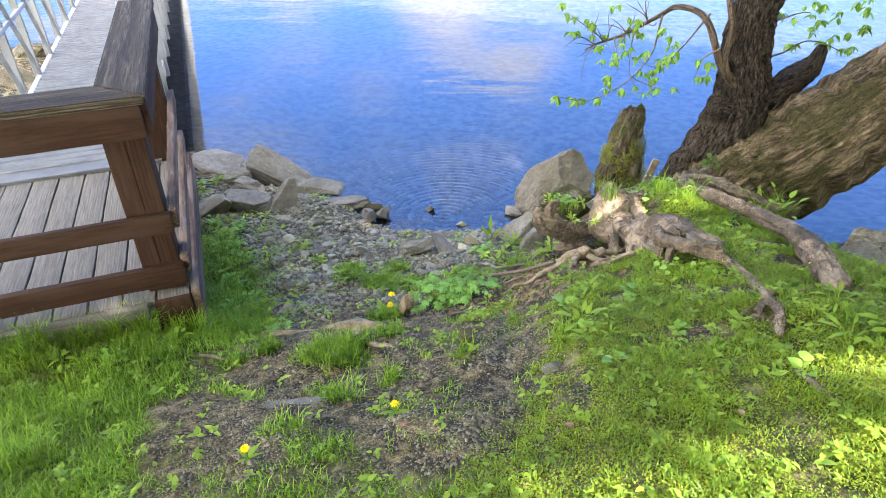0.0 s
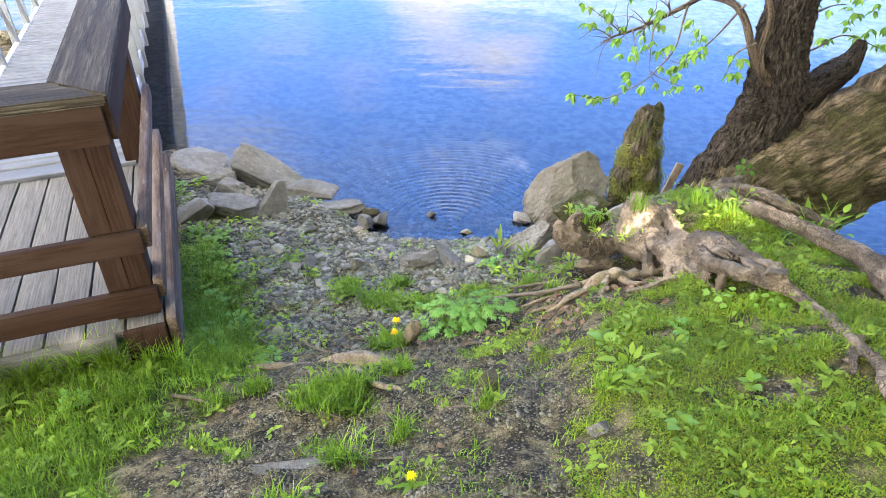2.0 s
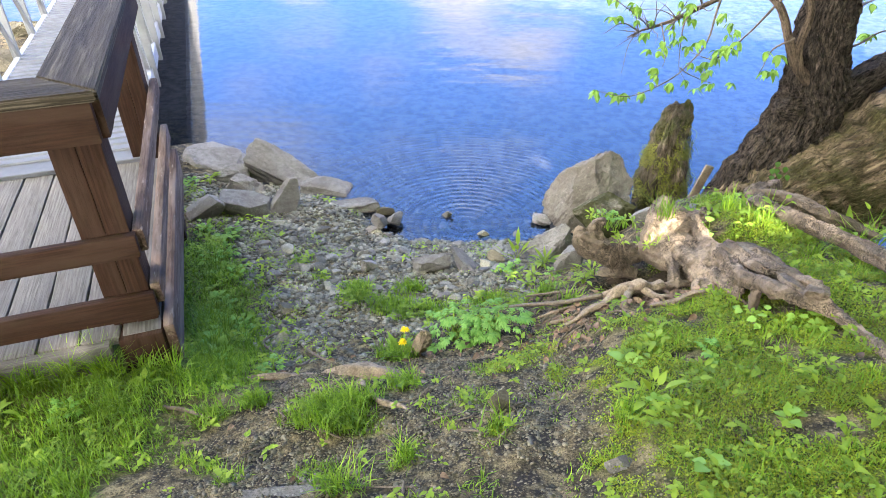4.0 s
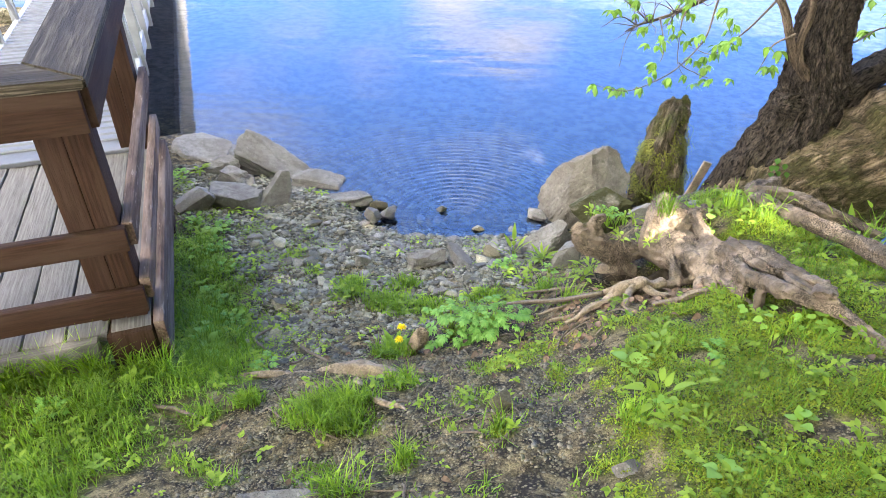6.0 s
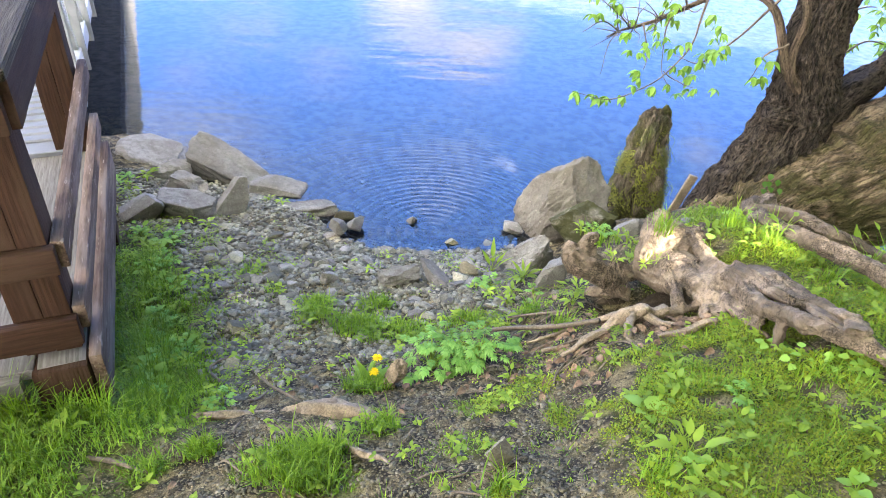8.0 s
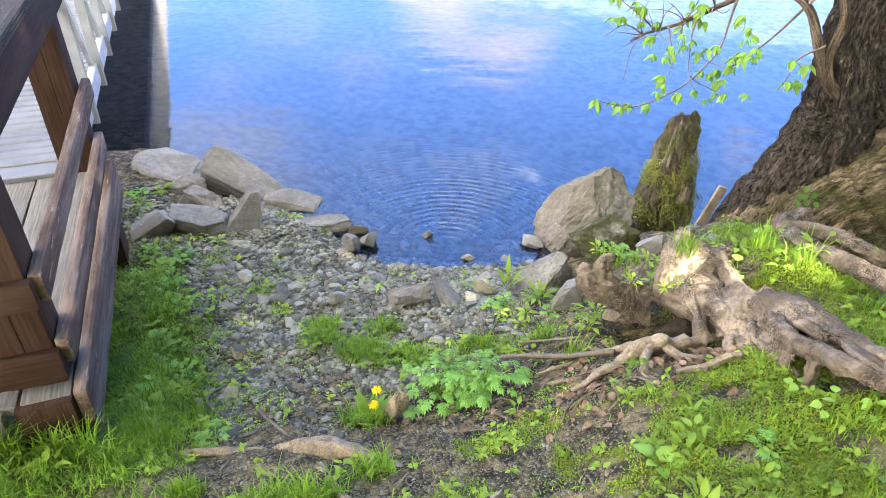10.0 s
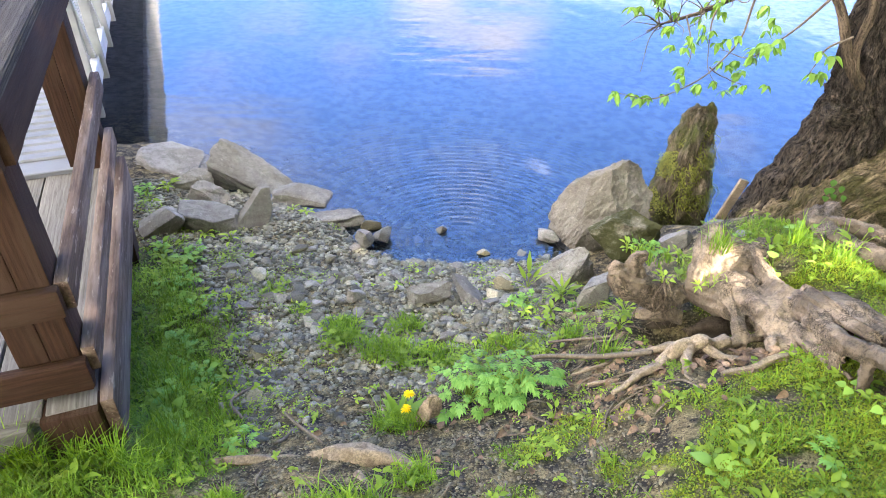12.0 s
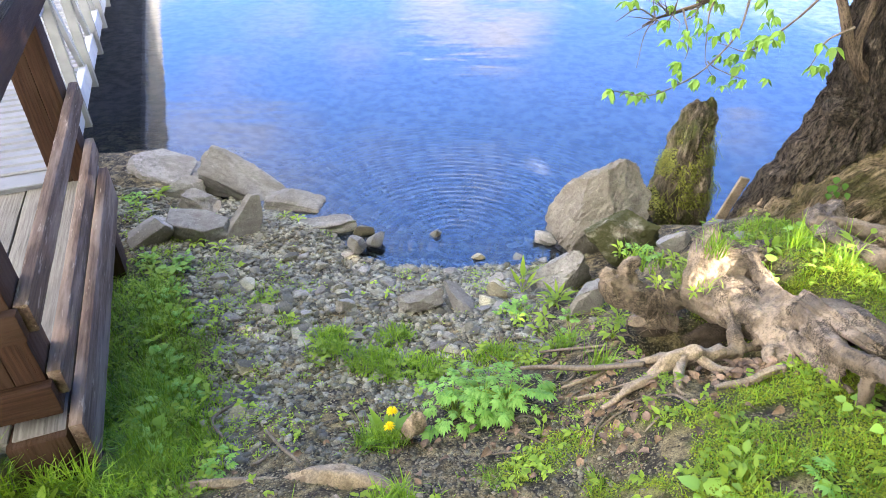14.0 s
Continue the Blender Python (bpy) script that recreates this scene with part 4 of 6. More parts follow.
# mossy stump at the water's edge
stump = base("stump", pose(1.335, 4.60, -0.95), "rotten wooden stump overgrown with moss, leaning at the waterline", "stump")
limb("trunk", [(0, -0.04, -0.25, 0.18), (0, -0.02, 0.0, 0.165), (0.0, 0.0, 0.2, 0.15), (0.015, 0.06, 0.38, 0.122), (0.06, 0.15, 0.50, 0.105), (0.09, 0.21, 0.57, 0.088), (0.10, 0.24, 0.60, 0.05)],
     M_STUMP, stump, "rotten grey-brown wood", per=14, around=90, bark=0.3, freq=1.8, seed=31.0, ridges=0.020, crag=(7.0, 30.0))
for sx_, sy_, top_, w_ in ((0.035, 0.17, 0.615, 0.034), (0.10, 0.18, 0.645, 0.036), (0.145, 0.21, 0.66, 0.030), (0.075, 0.24, 0.635, 0.034), (0.165, 0.20, 0.64, 0.026)):
    limb("splinter", [(sx_ - 0.03, sy_ - 0.06, 0.40, w_ * 1.1), (sx_ - 0.01, sy_ - 0.02, 0.53, w_), (sx_, sy_, top_ - 0.03, w_ * 0.75), (sx_ + 0.004, sy_ + 0.01, top_, w_ * 0.25)],
         M_STUMP, stump, "splintered wood at the broken top", per=8, around=16, bark=0.3, seed=33.0 + top_ * 10, ridges=0.006, crag=(9.0, 50.0))

# roots
mass_v, mass_f = [], []
ROOT_FAT = 0.86


def mass_root(*keys, split=0.013, crag=(5.0, 60.0)):
    """One root of the bare mass: its line and radii, gnarled, added to the joined surface."""
    i = len(mass_f)
    p = curve_points(keys, 10)
    for k in range(len(p)):
        p[k, :3] += [0.010 * noise.noise((k * 0.12, i * 0.033, j * 5.0)) for j in range(3)]
    v, f, gr = tube(p[:, :3], p[:, 3] * ROOT_FAT, 40, 0.24, 1.4, 40.0 + i * 0.01, 1.0, True, split, crag)
    mass_f.extend(tuple(a + len(mass_v) for a in face) for face in f)
    mass_v.extend(v)


# body, from the crest down to the foot
mass_root((0.93, 3.12, -0.225, 0.075), (0.94, 3.05, -0.262, 0.097), (0.948, 2.9, -0.232, 0.094), (0.969, 2.77, -0.186, 0.081), (0.976, 2.66, -0.175, 0.068), (0.96, 2.58, -0.185, 0.055), (0.945, 2.51, -0.21, 0.048))
mass_root((0.838, 3.04, -0.293, 0.063), (0.878, 2.93, -0.266, 0.060), (0.914, 2.82, -0.219, 0.054))
# crest and its back
mass_root((0.95, 3.24, -0.20, 0.05), (0.932, 3.19, -0.167, 0.058), (0.896, 3.13, -0.181, 0.072), (0.866, 3.07, -0.239, 0.066), (0.816, 3.03, -0.298, 0.050))
mass_root((1.30, 3.32, -0.30, 0.08), (1.12, 3.16, -0.20, 0.05), (1.046, 3.08, -0.170, 0.042), (0.976, 3.06, -0.205, 0.06), (0.903, 3.05, -0.249, 0.066))
mass_root((0.93, 3.17, -0.185, 0.045), (0.975, 3.12, -0.175, 0.055), (1.03, 3.06, -0.175, 0.045))
# shoulder
mass_root((1.05, 3.12, -0.16, 0.034), (1.024, 3.06, -0.142, 0.033), (1.014, 2.92, -0.150, 0.032), (1.018, 2.78, -0.111, 0.033), (1.013, 2.64, -0.072, 0.033), (0.996, 2.5, -0.056, 0.027), (0.981, 2.4, -0.032, 0.016))
# toes
mass_root((0.972, 2.62, -0.115, 0.026), (0.968, 2.49, -0.090, 0.020), (0.979, 2.41, -0.065, 0.013), (0.985, 2.35, -0.05, 0.006))
mass_root((0.925, 2.62, -0.16, 0.026), (0.89, 2.55, -0.165, 0.017), (0.865, 2.50, -0.17, 0.008))
mass_root((0.96, 2.57, -0.15, 0.026), (0.945, 2.49, -0.145, 0.018), (0.935, 2.43, -0.12, 0.008))
# slim leg
mass_root((0.872, 2.91, -0.180, 0.032), (0.866, 2.8, -0.198, 0.023), (0.857, 2.71, -0.203, 0.021), (0.848, 2.65, -0.220, 0.020))
# knob with its hooked finger
mass_root((0.512, 3.05, -0.215, 0.029), (0.528, 3.05, -0.235, 0.048), (0.555, 3.03, -0.272, 0.062), (0.616, 3.02, -0.285, 0.067), (0.698, 3.05, -0.345, 0.062), (0.80, 3.07, -0.33, 0.054))
mass_root((0.589, 3.04, -0.255, 0.042), (0.588, 3.06, -0.215, 0.034), (0.607, 3.08, -0.180, 0.027), (0.642, 3.09, -0.176, 0.016))
# split wall of wood running up the bank, its plate behind, and the thin end forking in the moss
mass_root((1.02, 2.7, -0.063, 0.027), (0.986, 2.45, 0.002, 0.035), (1.003, 2.31, 0.066, 0.034), (1.03, 2.2, 0.112, 0.029), (1.118, 2.13, 0.112, 0.024), (1.140, 2.05, 0.122, 0.020), (1.158, 1.96, 0.136, 0.019), (1.143, 1.88, 0.165, 0.020), (1.130, 1.78, 0.203, 0.019), (1.112, 1.68, 0.237, 0.017), (1.080, 1.58, 0.262, 0.015), (1.045, 1.49, 0.275, 0.006), split=0.012, crag=(3.0, 80.0))
mass_root((1.06, 2.78, -0.088, 0.027), (1.055, 2.66, -0.039, 0.028), (1.077, 2.55, 0.006, 0.033), (1.094, 2.4, 0.062, 0.030), (1.103, 2.3, 0.097, 0.020), (1.109, 2.24, 0.124, 0.023), (1.113, 2.15, 0.127, 0.016), split=0.018, crag=(3.0, 80.0))
mass_root((1.130, 1.80, 0.196, 0.018), (1.078, 1.70, 0.215, 0.015), (1.035, 1.61, 0.236, 0.007))
# props under the wall
mass_root((1.0, 2.34, 0.03, 0.022), (0.985, 2.30, -0.01, 0.015), (0.98, 2.28, -0.06, 0.013))
mass_root((0.985, 2.45, -0.03, 0.020), (0.965, 2.41, -0.06, 0.013), (0.96, 2.39, -0.10, 0.011))
# second root, broad and pale, down from the leaning trunk
mass_root((1.55, 3.5, -0.25, 0.07), (1.301, 3.12, -0.099, 0.049), (1.331, 2.92, -0.039, 0.043), (1.397, 2.74, 0.008, 0.037), (1.462, 2.58, 0.028, 0.038), (1.478, 2.36, 0.093, 0.042), (1.466, 2.2, 0.128, 0.055), (1.439, 2.02, 0.161, 0.059), (1.404, 1.88, 0.181, 0.052), (1.381, 1.8, 0.192, 0.023))
mass_root((1.50, 3.5, -0.25, 0.06), (1.333, 3.25, -0.119, 0.040), (1.427, 3.15, -0.088, 0.038), (1.512, 3.02, -0.075, 0.035), (1.593, 2.9, -0.063, 0.027), (1.641, 2.78, -0.055, 0.014))
# cross root before the hollow
mass_root((0.99, 2.72, -0.240, 0.016), (0.92, 2.70, -0.225, 0.017), (0.867, 2.68, -0.215, 0.020), (0.776, 2.65, -0.222, 0.021), (0.70, 2.635, -0.215, 0.024), (0.667, 2.63, -0.220, 0.026))
mass = from_arrays("root", mass_v, mass_f, M_ROOT, tree)
tagged(mass, "thick bare root mass with arching legs")
mod = mass.modifiers.new("merge", "REMESH")
mod.mode, mod.voxel_size, mod.use_smooth_shade = "VOXEL", 0.0055, True
mod = mass.modifiers.new("soften", "SMOOTH")
mod.factor, mod.iterations = 0.5, 1
for scale_, amount in ((0.08, 0.016), (0.026, 0.010), (0.010, 0.007)):
    tex = bpy.data.textures.new("root_relief", "CLOUDS")
    tex.noise_scale, tex.noise_depth = scale_, 3
    mod = mass.modifiers.new("relief", "DISPLACE")
    mod.texture, mod.strength, mod.mid_level, mod.texture_coords = tex, amount, 0.5, "GLOBAL"


M_ROOT_DARK = root_skin("hollow_shade_root", (0.10, 0.075, 0.052), (0.045, 0.034, 0.025), 0.014)
for k, keys in enumerate((   # roots in the hollow, colour darkened for soil and mostly for shade, and the broken log end
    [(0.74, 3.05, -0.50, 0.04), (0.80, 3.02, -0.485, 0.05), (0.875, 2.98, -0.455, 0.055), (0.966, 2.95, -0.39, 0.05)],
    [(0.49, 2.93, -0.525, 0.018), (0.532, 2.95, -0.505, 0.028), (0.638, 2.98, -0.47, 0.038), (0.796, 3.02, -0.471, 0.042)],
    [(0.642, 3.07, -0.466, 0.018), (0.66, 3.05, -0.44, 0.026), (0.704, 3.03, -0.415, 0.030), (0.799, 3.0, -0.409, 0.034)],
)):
    limb("root", keys, M_ROOT_DARK if k < 2 else M_ROOT_WORN, tree, "root in the hollow, coloured dark for soil stain and shade" if k < 2 else "", per=14, around=24, bark=0.3, freq=1.4, seed=56.0 + k, ridges=0.008, crag=(6.0, 50.0))


def bare_root(keys, seed, label="thin bare brown root", wobble=0.03):
    limb("root", keys, M_ROOT_WORN, tree, label, per=12, around=18, bark=0.4, freq=1.3, seed=seed, wobble=wobble, ridges=0.004, crag=(10.0, 60.0))


bare_root([(0.80, 2.655, -0.200, 0.020), (0.72, 2.64, -0.193, 0.023), (0.667, 2.63, -0.198, 0.026), (0.608, 2.61, -0.233, 0.022), (0.545, 2.6, -0.283, 0.018), (0.476, 2.61, -0.333, 0.012), (0.378, 2.63, -0.393, 0.006)], 60.0, wobble=0.016)
bare_root([(0.68, 2.635, -0.213, 0.020), (0.603, 2.69, -0.278, 0.016), (0.55, 2.74, -0.348, 0.012), (0.468, 2.78, -0.408, 0.007), (0.40, 2.80, -0.438, 0.004)], 63.0, wobble=0.016)
bare_root([(0.60, 2.605, -0.233, 0.018), (0.55, 2.57, -0.240, 0.015), (0.484, 2.54, -0.263, 0.012), (0.41, 2.5, -0.281, 0.007)], 66.0, wobble=0.016)
bare_root([(0.663, 2.62, -0.203, 0.019), (0.636, 2.55, -0.193, 0.015), (0.614, 2.49, -0.193, 0.011), (0.625, 2.44, -0.183, 0.006)], 69.0, wobble=0.012)
bare_root([(0.715, 2.63, -0.203, 0.016), (0.75, 2.575, -0.193, 0.012), (0.807, 2.55, -0.178, 0.006)], 72.0, wobble=0.012)
bare_root([(0.56, 2.60, -0.273, 0.012), (0.50, 2.56, -0.308, 0.009), (0.43, 2.57, -0.353, 0.005)], 75.0, wobble=0.012)
bare_root([(0.50, 2.76, -0.388, 0.009), (0.42, 2.72, -0.398, 0.007), (0.33, 2.71, -0.428, 0.004)], 76.0, wobble=0.012)
bare_root([(0.90, 2.50, -0.118, 0.013), (0.80, 2.47, -0.133, 0.012), (0.70, 2.46, -0.158, 0.007)], 77.0, wobble=0.012)
bare_root([(-0.98, 2.36, -0.54, 0.012), (-0.8, 2.37, -0.485, 0.014), (-0.66, 2.375, -0.475, 0.016), (-0.56, 2.37, -0.475, 0.018), (-0.44, 2.365, -0.435, 0.032), (-0.34, 2.345, -0.415, 0.038), (-0.25, 2.315, -0.405, 0.03), (-0.16, 2.27, -0.385, 0.016), (-0.05, 2.24, -0.38, 0.008)], 78.0, "polished root crossing the path like a step", 0.012)
bare_root([(-0.36, 2.25, -0.36, 0.012), (-0.24, 2.08, -0.28, 0.01), (-0.16, 2, -0.24, 0.004)], 81.0)

# ---- leaves, twigs and the crown ----


def tri_mesh(name, verts, tris, mat, parent=None, smooth=False):
    """A mesh from arrays of vertices and triangles."""
    v, f = np.asarray(verts, np.float32).reshape(-1, 3), np.asarray(tris, np.int32).reshape(-1, 3)
    me = bpy.data.meshes.new(name)
    me.vertices.add(len(v))
    me.vertices.foreach_set("co", v.ravel())
    me.loops.add(f.size)
    me.loops.foreach_set("vertex_index", f.ravel())
    me.polygons.add(len(f))
    me.polygons.foreach_set("loop_start", np.arange(0, f.size, 3, dtype=np.int32))
    me.update(calc_edges=True)
    if smooth:
        me.shade_smooth()
    me.materials.append(mat)
    ob = new(name, me)
    ob.parent = parent
    return ob


def leaf_shape(length=1.0, width=0.45, droop=0.25, fold=0.12, rows=5, tip=1.0):
    """One leaf along +y from its stalk: vertices and triangles."""
    v, f = [], []
    for i in range(rows + 1):
        s = i / rows
        w = width * 0.5 * (math.sin(math.pi * min(1.0, s**0.75)) ** tip) if 0 < i < rows else 0.004
        z = -droop * s * s * length
        y = s * length * (1 - 0.15 * droop)
        v += [(-w * length, y, z + fold * w * length), (0, y, z), (w * length, y, z + fold * w * length)]
    for i in range(rows):
        for k in (0, 1):
            a = i * 3 + k
            f += [(a, a + 1, a + 4), (a, a + 4, a + 3)]
    return np.array(v), np.array(f)


def cut_shape(length=1.0):
    """A leaf divided into toothed leaflets in pairs along its stalk."""
    v, f = [], []
    for along, ang, ln_ in ((0.45, 0.0, 0.55), (0.45, 0.75, 0.42), (0.45, -0.75, 0.42), (0.2, 1.05, 0.40), (0.2, -1.05, 0.40)):
        for lobe, part_ in ((0.0, 1.0), (0.55, 0.72), (-0.55, 0.72), (0.95, 0.45), (-0.95, 0.45)):
            lv, lf = leaf_shape(ln_ * part_, 0.36, 0.3, 0.25, 3, 0.7)
            c, s = math.cos(ang + lobe), math.sin(ang + lobe)
            base_ = 0.25 * ln_ * (abs(lobe) < 0.6)
            lv = np.stack([lv[:, 0] * c + lv[:, 1] * s + math.sin(ang) * base_, -lv[:, 0] * s + lv[:, 1] * c + math.cos(ang) * base_ + along, lv[:, 2] - 0.12 * (along + lv[:, 1]) ** 2], -1)
            f.append(lf + len(v))
            v += (lv * length).tolist()
    lv, lf = leaf_shape(0.6, 0.05, 0.0, 0.0, 2)
    f.append(lf + len(v))
    v += lv.tolist()
    return np.array(v), np.concatenate(f)


def many(shape, places, yaws, pitches, sizes, rolls=None):
    """Copies of one shape, joined: vertices and triangles."""
    v0, f0 = shape
    n = len(places)
    rolls = np.zeros(n) if rolls is None else rolls
    cy, sy, cp, sp, cr, sr = np.cos(yaws), np.sin(yaws), np.cos(pitches), np.sin(pitches), np.cos(rolls), np.sin(rolls)
    x = v0[None, :, 0] * cr[:, None] + v0[None, :, 2] * sr[:, None]
    z = -v0[None, :, 0] * sr[:, None] + v0[None, :, 2] * cr[:, None]
    y = np.broadcast_to(v0[None, :, 1], x.shape)
    y, z = y * cp[:, None] - z * sp[:, None], y * sp[:, None] + z * cp[:, None]
    x, y = x * cy[:, None] - y * sy[:, None], x * sy[:, None] + y * cy[:, None]
    v = np.stack([x, y, z], -1) * np.asarray(sizes)[:, None, None] + np.asarray(places)[:, None, :]
    f = f0[None] + (np.arange(n) * len(v0))[:, None, None]
    return v.reshape(-1, 3), f.reshape(-1, 3)


rng = np.random.default_rng(7)
LEAF = leaf_shape(1.0, 0.42, 0.30, 0.25, 4)
LEAF_MESH = tri_mesh("leaf", *[LEAF[0] * 0.066, LEAF[1]], M_LEAF, None, True).data
bpy.data.objects.remove(bpy.data.objects["leaf"])


def place_leaf(name, mesh, at, yaw, pitch, size, parent, roll=0.0):
    ob = new(name, mesh)
    ob.matrix_local = Matrix.LocRotScale(at, Euler((pitch, roll, yaw)), (size, size, size))
    ob.parent = parent
    return ob


# twigs hanging over the water, with their clusters of fresh leaves
def twig(seed, *keys):
    limb("twig", keys, M_TWIG, tree, per=7, around=6, bark=0.2, seed=seed, wobble=0.02)


twig(90.0, (1.48, 4.62, 0.42, 0.008), (1.45, 4.58, 0.22, 0.006), (1.36, 4.55, 0.06, 0.005), (1.2, 4.5, -0.06, 0.004), (0.98, 4.44, -0.12, 0.003), (0.76, 4.38, -0.06, 0.0015))
twig(91.0, (1.3, 4.55, 0.02, 0.004), (1.4, 4.56, -0.04, 0.003), (1.5, 4.52, -0.06, 0.002))
twig(92.0, (1.61, 4.11, 0.54, 0.008), (1.54, 4.28, 0.3, 0.005), (1.48, 4.48, 0.1, 0.004), (1.34, 4.58, 0.1, 0.002))
twig(93.0, (1.22, 4.84, 0.2, 0.006), (1.24, 4.74, 0.1, 0.004), (1.22, 4.68, -0.02, 0.002))
twig(94.0, (1.36, 4.78, 0.28, 0.006), (1.32, 4.7, 0.16, 0.004), (1.3, 4.6, 0.02, 0.0025), (1.36, 4.54, -0.08, 0.0015))
twig(95.0, (1.1, 4.9, 0.14, 0.006), (0.98, 4.86, 0.2, 0.004), (0.86, 4.84, 0.14, 0.002))
twig(96.0, (1.16, 4.88, 0.16, 0.005), (1.02, 4.82, 0.28, 0.004), (0.88, 4.84, 0.38, 0.002))
twig(97.0, (1.1, 4.9, 0.14, 0.005), (1.02, 4.8, 0.05, 0.003), (0.99, 4.74, -0.08, 0.0015))
twig(98.0, (1.68, 4.02, 0.36, 0.006), (1.6, 4.06, 0.28, 0.004), (1.58, 4.1, 0.14, 0.002))
twig(99.0, (2.05, 4.3, 0.2, 0.01), (2.3, 4.55, 0.16, 0.007), (2.55, 4.72, 0.2, 0.005), (2.85, 4.76, 0.1, 0.002))
twig(100.0, (2.1, 4.3, 0.45, 0.01), (2.32, 4.6, 0.4, 0.006), (2.52, 4.74, 0.38, 0.003))
r = np.random.default_rng(17)
for i in range(26):   # bare twigs crowding the limb's end
    a = np.array(((1.30, 4.81, 0.24), (1.18, 4.87, 0.17), (1.10, 4.90, 0.13), (1.42, 4.74, 0.33))[i % 4])
    d = np.array((r.uniform(-1.0, 0.25), r.uniform(-0.6, 0.4), r.uniform(-0.45, 0.9)))
    ln_ = r.uniform(0.10, 0.30)
    d = d / np.linalg.norm(d) * ln_
    keys = [(*a, 0.0045), (*(a + d * 0.5 + r.normal(0, 0.012, 3)), 0.003), (*(a + d), 0.0012)]
    limb("twig", keys, M_TWIG, tree, per=5, around=5, bark=0.2, seed=120.0 + i, wobble=0.02)
CLUSTERS = ((0.76, 4.38, -0.06), (0.93, 4.43, -0.12), (1.11, 4.48, -0.11), (1.15, 4.5, -0.02), (1.29, 4.53, -0.06), (1.43, 4.57, -0.10), (1.50, 4.53, -0.02),
            (1.53, 4.49, -0.07), (1.48, 4.5, 0.12), (1.5, 4.42, 0.18), (1.53, 4.33, 0.24), (1.27, 4.63, 0.19), (1.23, 4.67, 0.15), (1.46, 4.48, 0.22),
            (1.46, 4.39, 0.36), (1.58, 4.09, 0.23), (1.66, 4.2, 0.12), (1.01, 4.82, 0.30), (1.34, 4.6, 0.12),
            (2.44, 4.75, 0.16), (2.51, 4.75, 0.24), (2.68, 4.75, 0.16), (2.76, 4.75, 0.2), (2.87, 4.75, 0.11), (2.34, 4.72, 0.38), (2.51, 4.75, 0.39),
            (0.89, 4.85, 0.39), (1.02, 4.85, 0.31), (1.21, 4.85, 0.4), (1.31, 4.85, 0.22), (1.40, 4.8, 0.26))
FAR_CLUSTERS = ((2.60, 4.75, 0.30), (2.75, 4.75, 0.34), (2.92, 4.75, 0.26), (2.62, 4.75, 0.44), (2.82, 4.75, 0.46), (2.95, 4.75, 0.38), (1.12, 4.88, 0.22), (1.05, 4.80, 0.12), (1.36, 4.76, 0.34), (1.18, 4.72, 0.05), (1.44, 4.60, 0.02), (0.95, 4.84, 0.22))
for cx, cy, cz in CLUSTERS + FAR_CLUSTERS:
    for spray in range(rng.integers(2, 4)):   # five to seven leaves hanging from one bud
        ox, oy, oz = cx + rng.normal(0, 0.040), cy + rng.normal(0, 0.035), cz + rng.normal(0.01, 0.024)
        turn_ = rng.uniform(0, 6.28)
        n_leaf = rng.integers(5, 8)
        for k in range(n_leaf):
            place_leaf("leaf", LEAF_MESH, (ox + rng.normal(0, 0.005), oy + rng.normal(0, 0.005), oz), turn_ + 6.28 * k / n_leaf + rng.normal(0, 0.25), rng.uniform(-1.15, -0.25), rng.uniform(0.65, 1.15), tree, rng.uniform(-0.5, 0.5))

# unseen crown added to shade the bank, its leaves dropped along rays to chosen sun spots
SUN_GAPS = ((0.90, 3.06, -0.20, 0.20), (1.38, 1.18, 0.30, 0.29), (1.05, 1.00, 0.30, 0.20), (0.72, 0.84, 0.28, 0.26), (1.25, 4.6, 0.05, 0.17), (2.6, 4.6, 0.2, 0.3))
NCROWN, NROOF = 72000, 9000
way = np.array(SUN_WAY)
side = np.array((-way[1], way[0], 0)) / math.hypot(way[0], way[1])
over = np.cross(way, side)
cl = rng.uniform((5.6, -6.5, -3.4), (8.2, 6.5, 4.6), (2400, 3))
loc = cl[rng.integers(0, len(cl), NCROWN)] + rng.normal(0, 0.4, (NCROWN, 3))
pc = np.array((-0.5, 3.2, 0.0)) + loc[:, :1] * way + loc[:, 1:2] * side + loc[:, 2:] * over
# unseen leaves overhead, added to cut the skylight on the bank
roof = rng.uniform((-6.5, -5.0, 3.4), (7.0, 4.6, 6.0), (900, 3))
roof = roof[rng.integers(0, len(roof), NROOF)] + rng.normal(0, 0.35, (NROOF, 3))
thick = np.array((0.53, 5.2, -0.95)) + 9.0 * way + np.random.default_rng(77).normal(0, 0.28, (140, 3))   # unseen leaves added to block a stray sun spot on the water
pc = np.concatenate([pc, roof, thick])
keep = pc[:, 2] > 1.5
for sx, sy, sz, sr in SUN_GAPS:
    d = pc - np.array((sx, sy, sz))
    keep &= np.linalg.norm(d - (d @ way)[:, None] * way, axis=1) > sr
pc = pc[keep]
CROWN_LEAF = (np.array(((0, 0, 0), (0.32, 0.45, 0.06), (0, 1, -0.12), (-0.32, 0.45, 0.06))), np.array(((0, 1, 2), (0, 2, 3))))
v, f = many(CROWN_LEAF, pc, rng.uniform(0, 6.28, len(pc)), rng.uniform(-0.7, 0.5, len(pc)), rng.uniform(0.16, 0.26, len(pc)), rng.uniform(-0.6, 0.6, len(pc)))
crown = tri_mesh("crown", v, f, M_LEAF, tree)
tagged(crown, "unseen canopy of green leaves added to shade the bank, holed for sun spots")
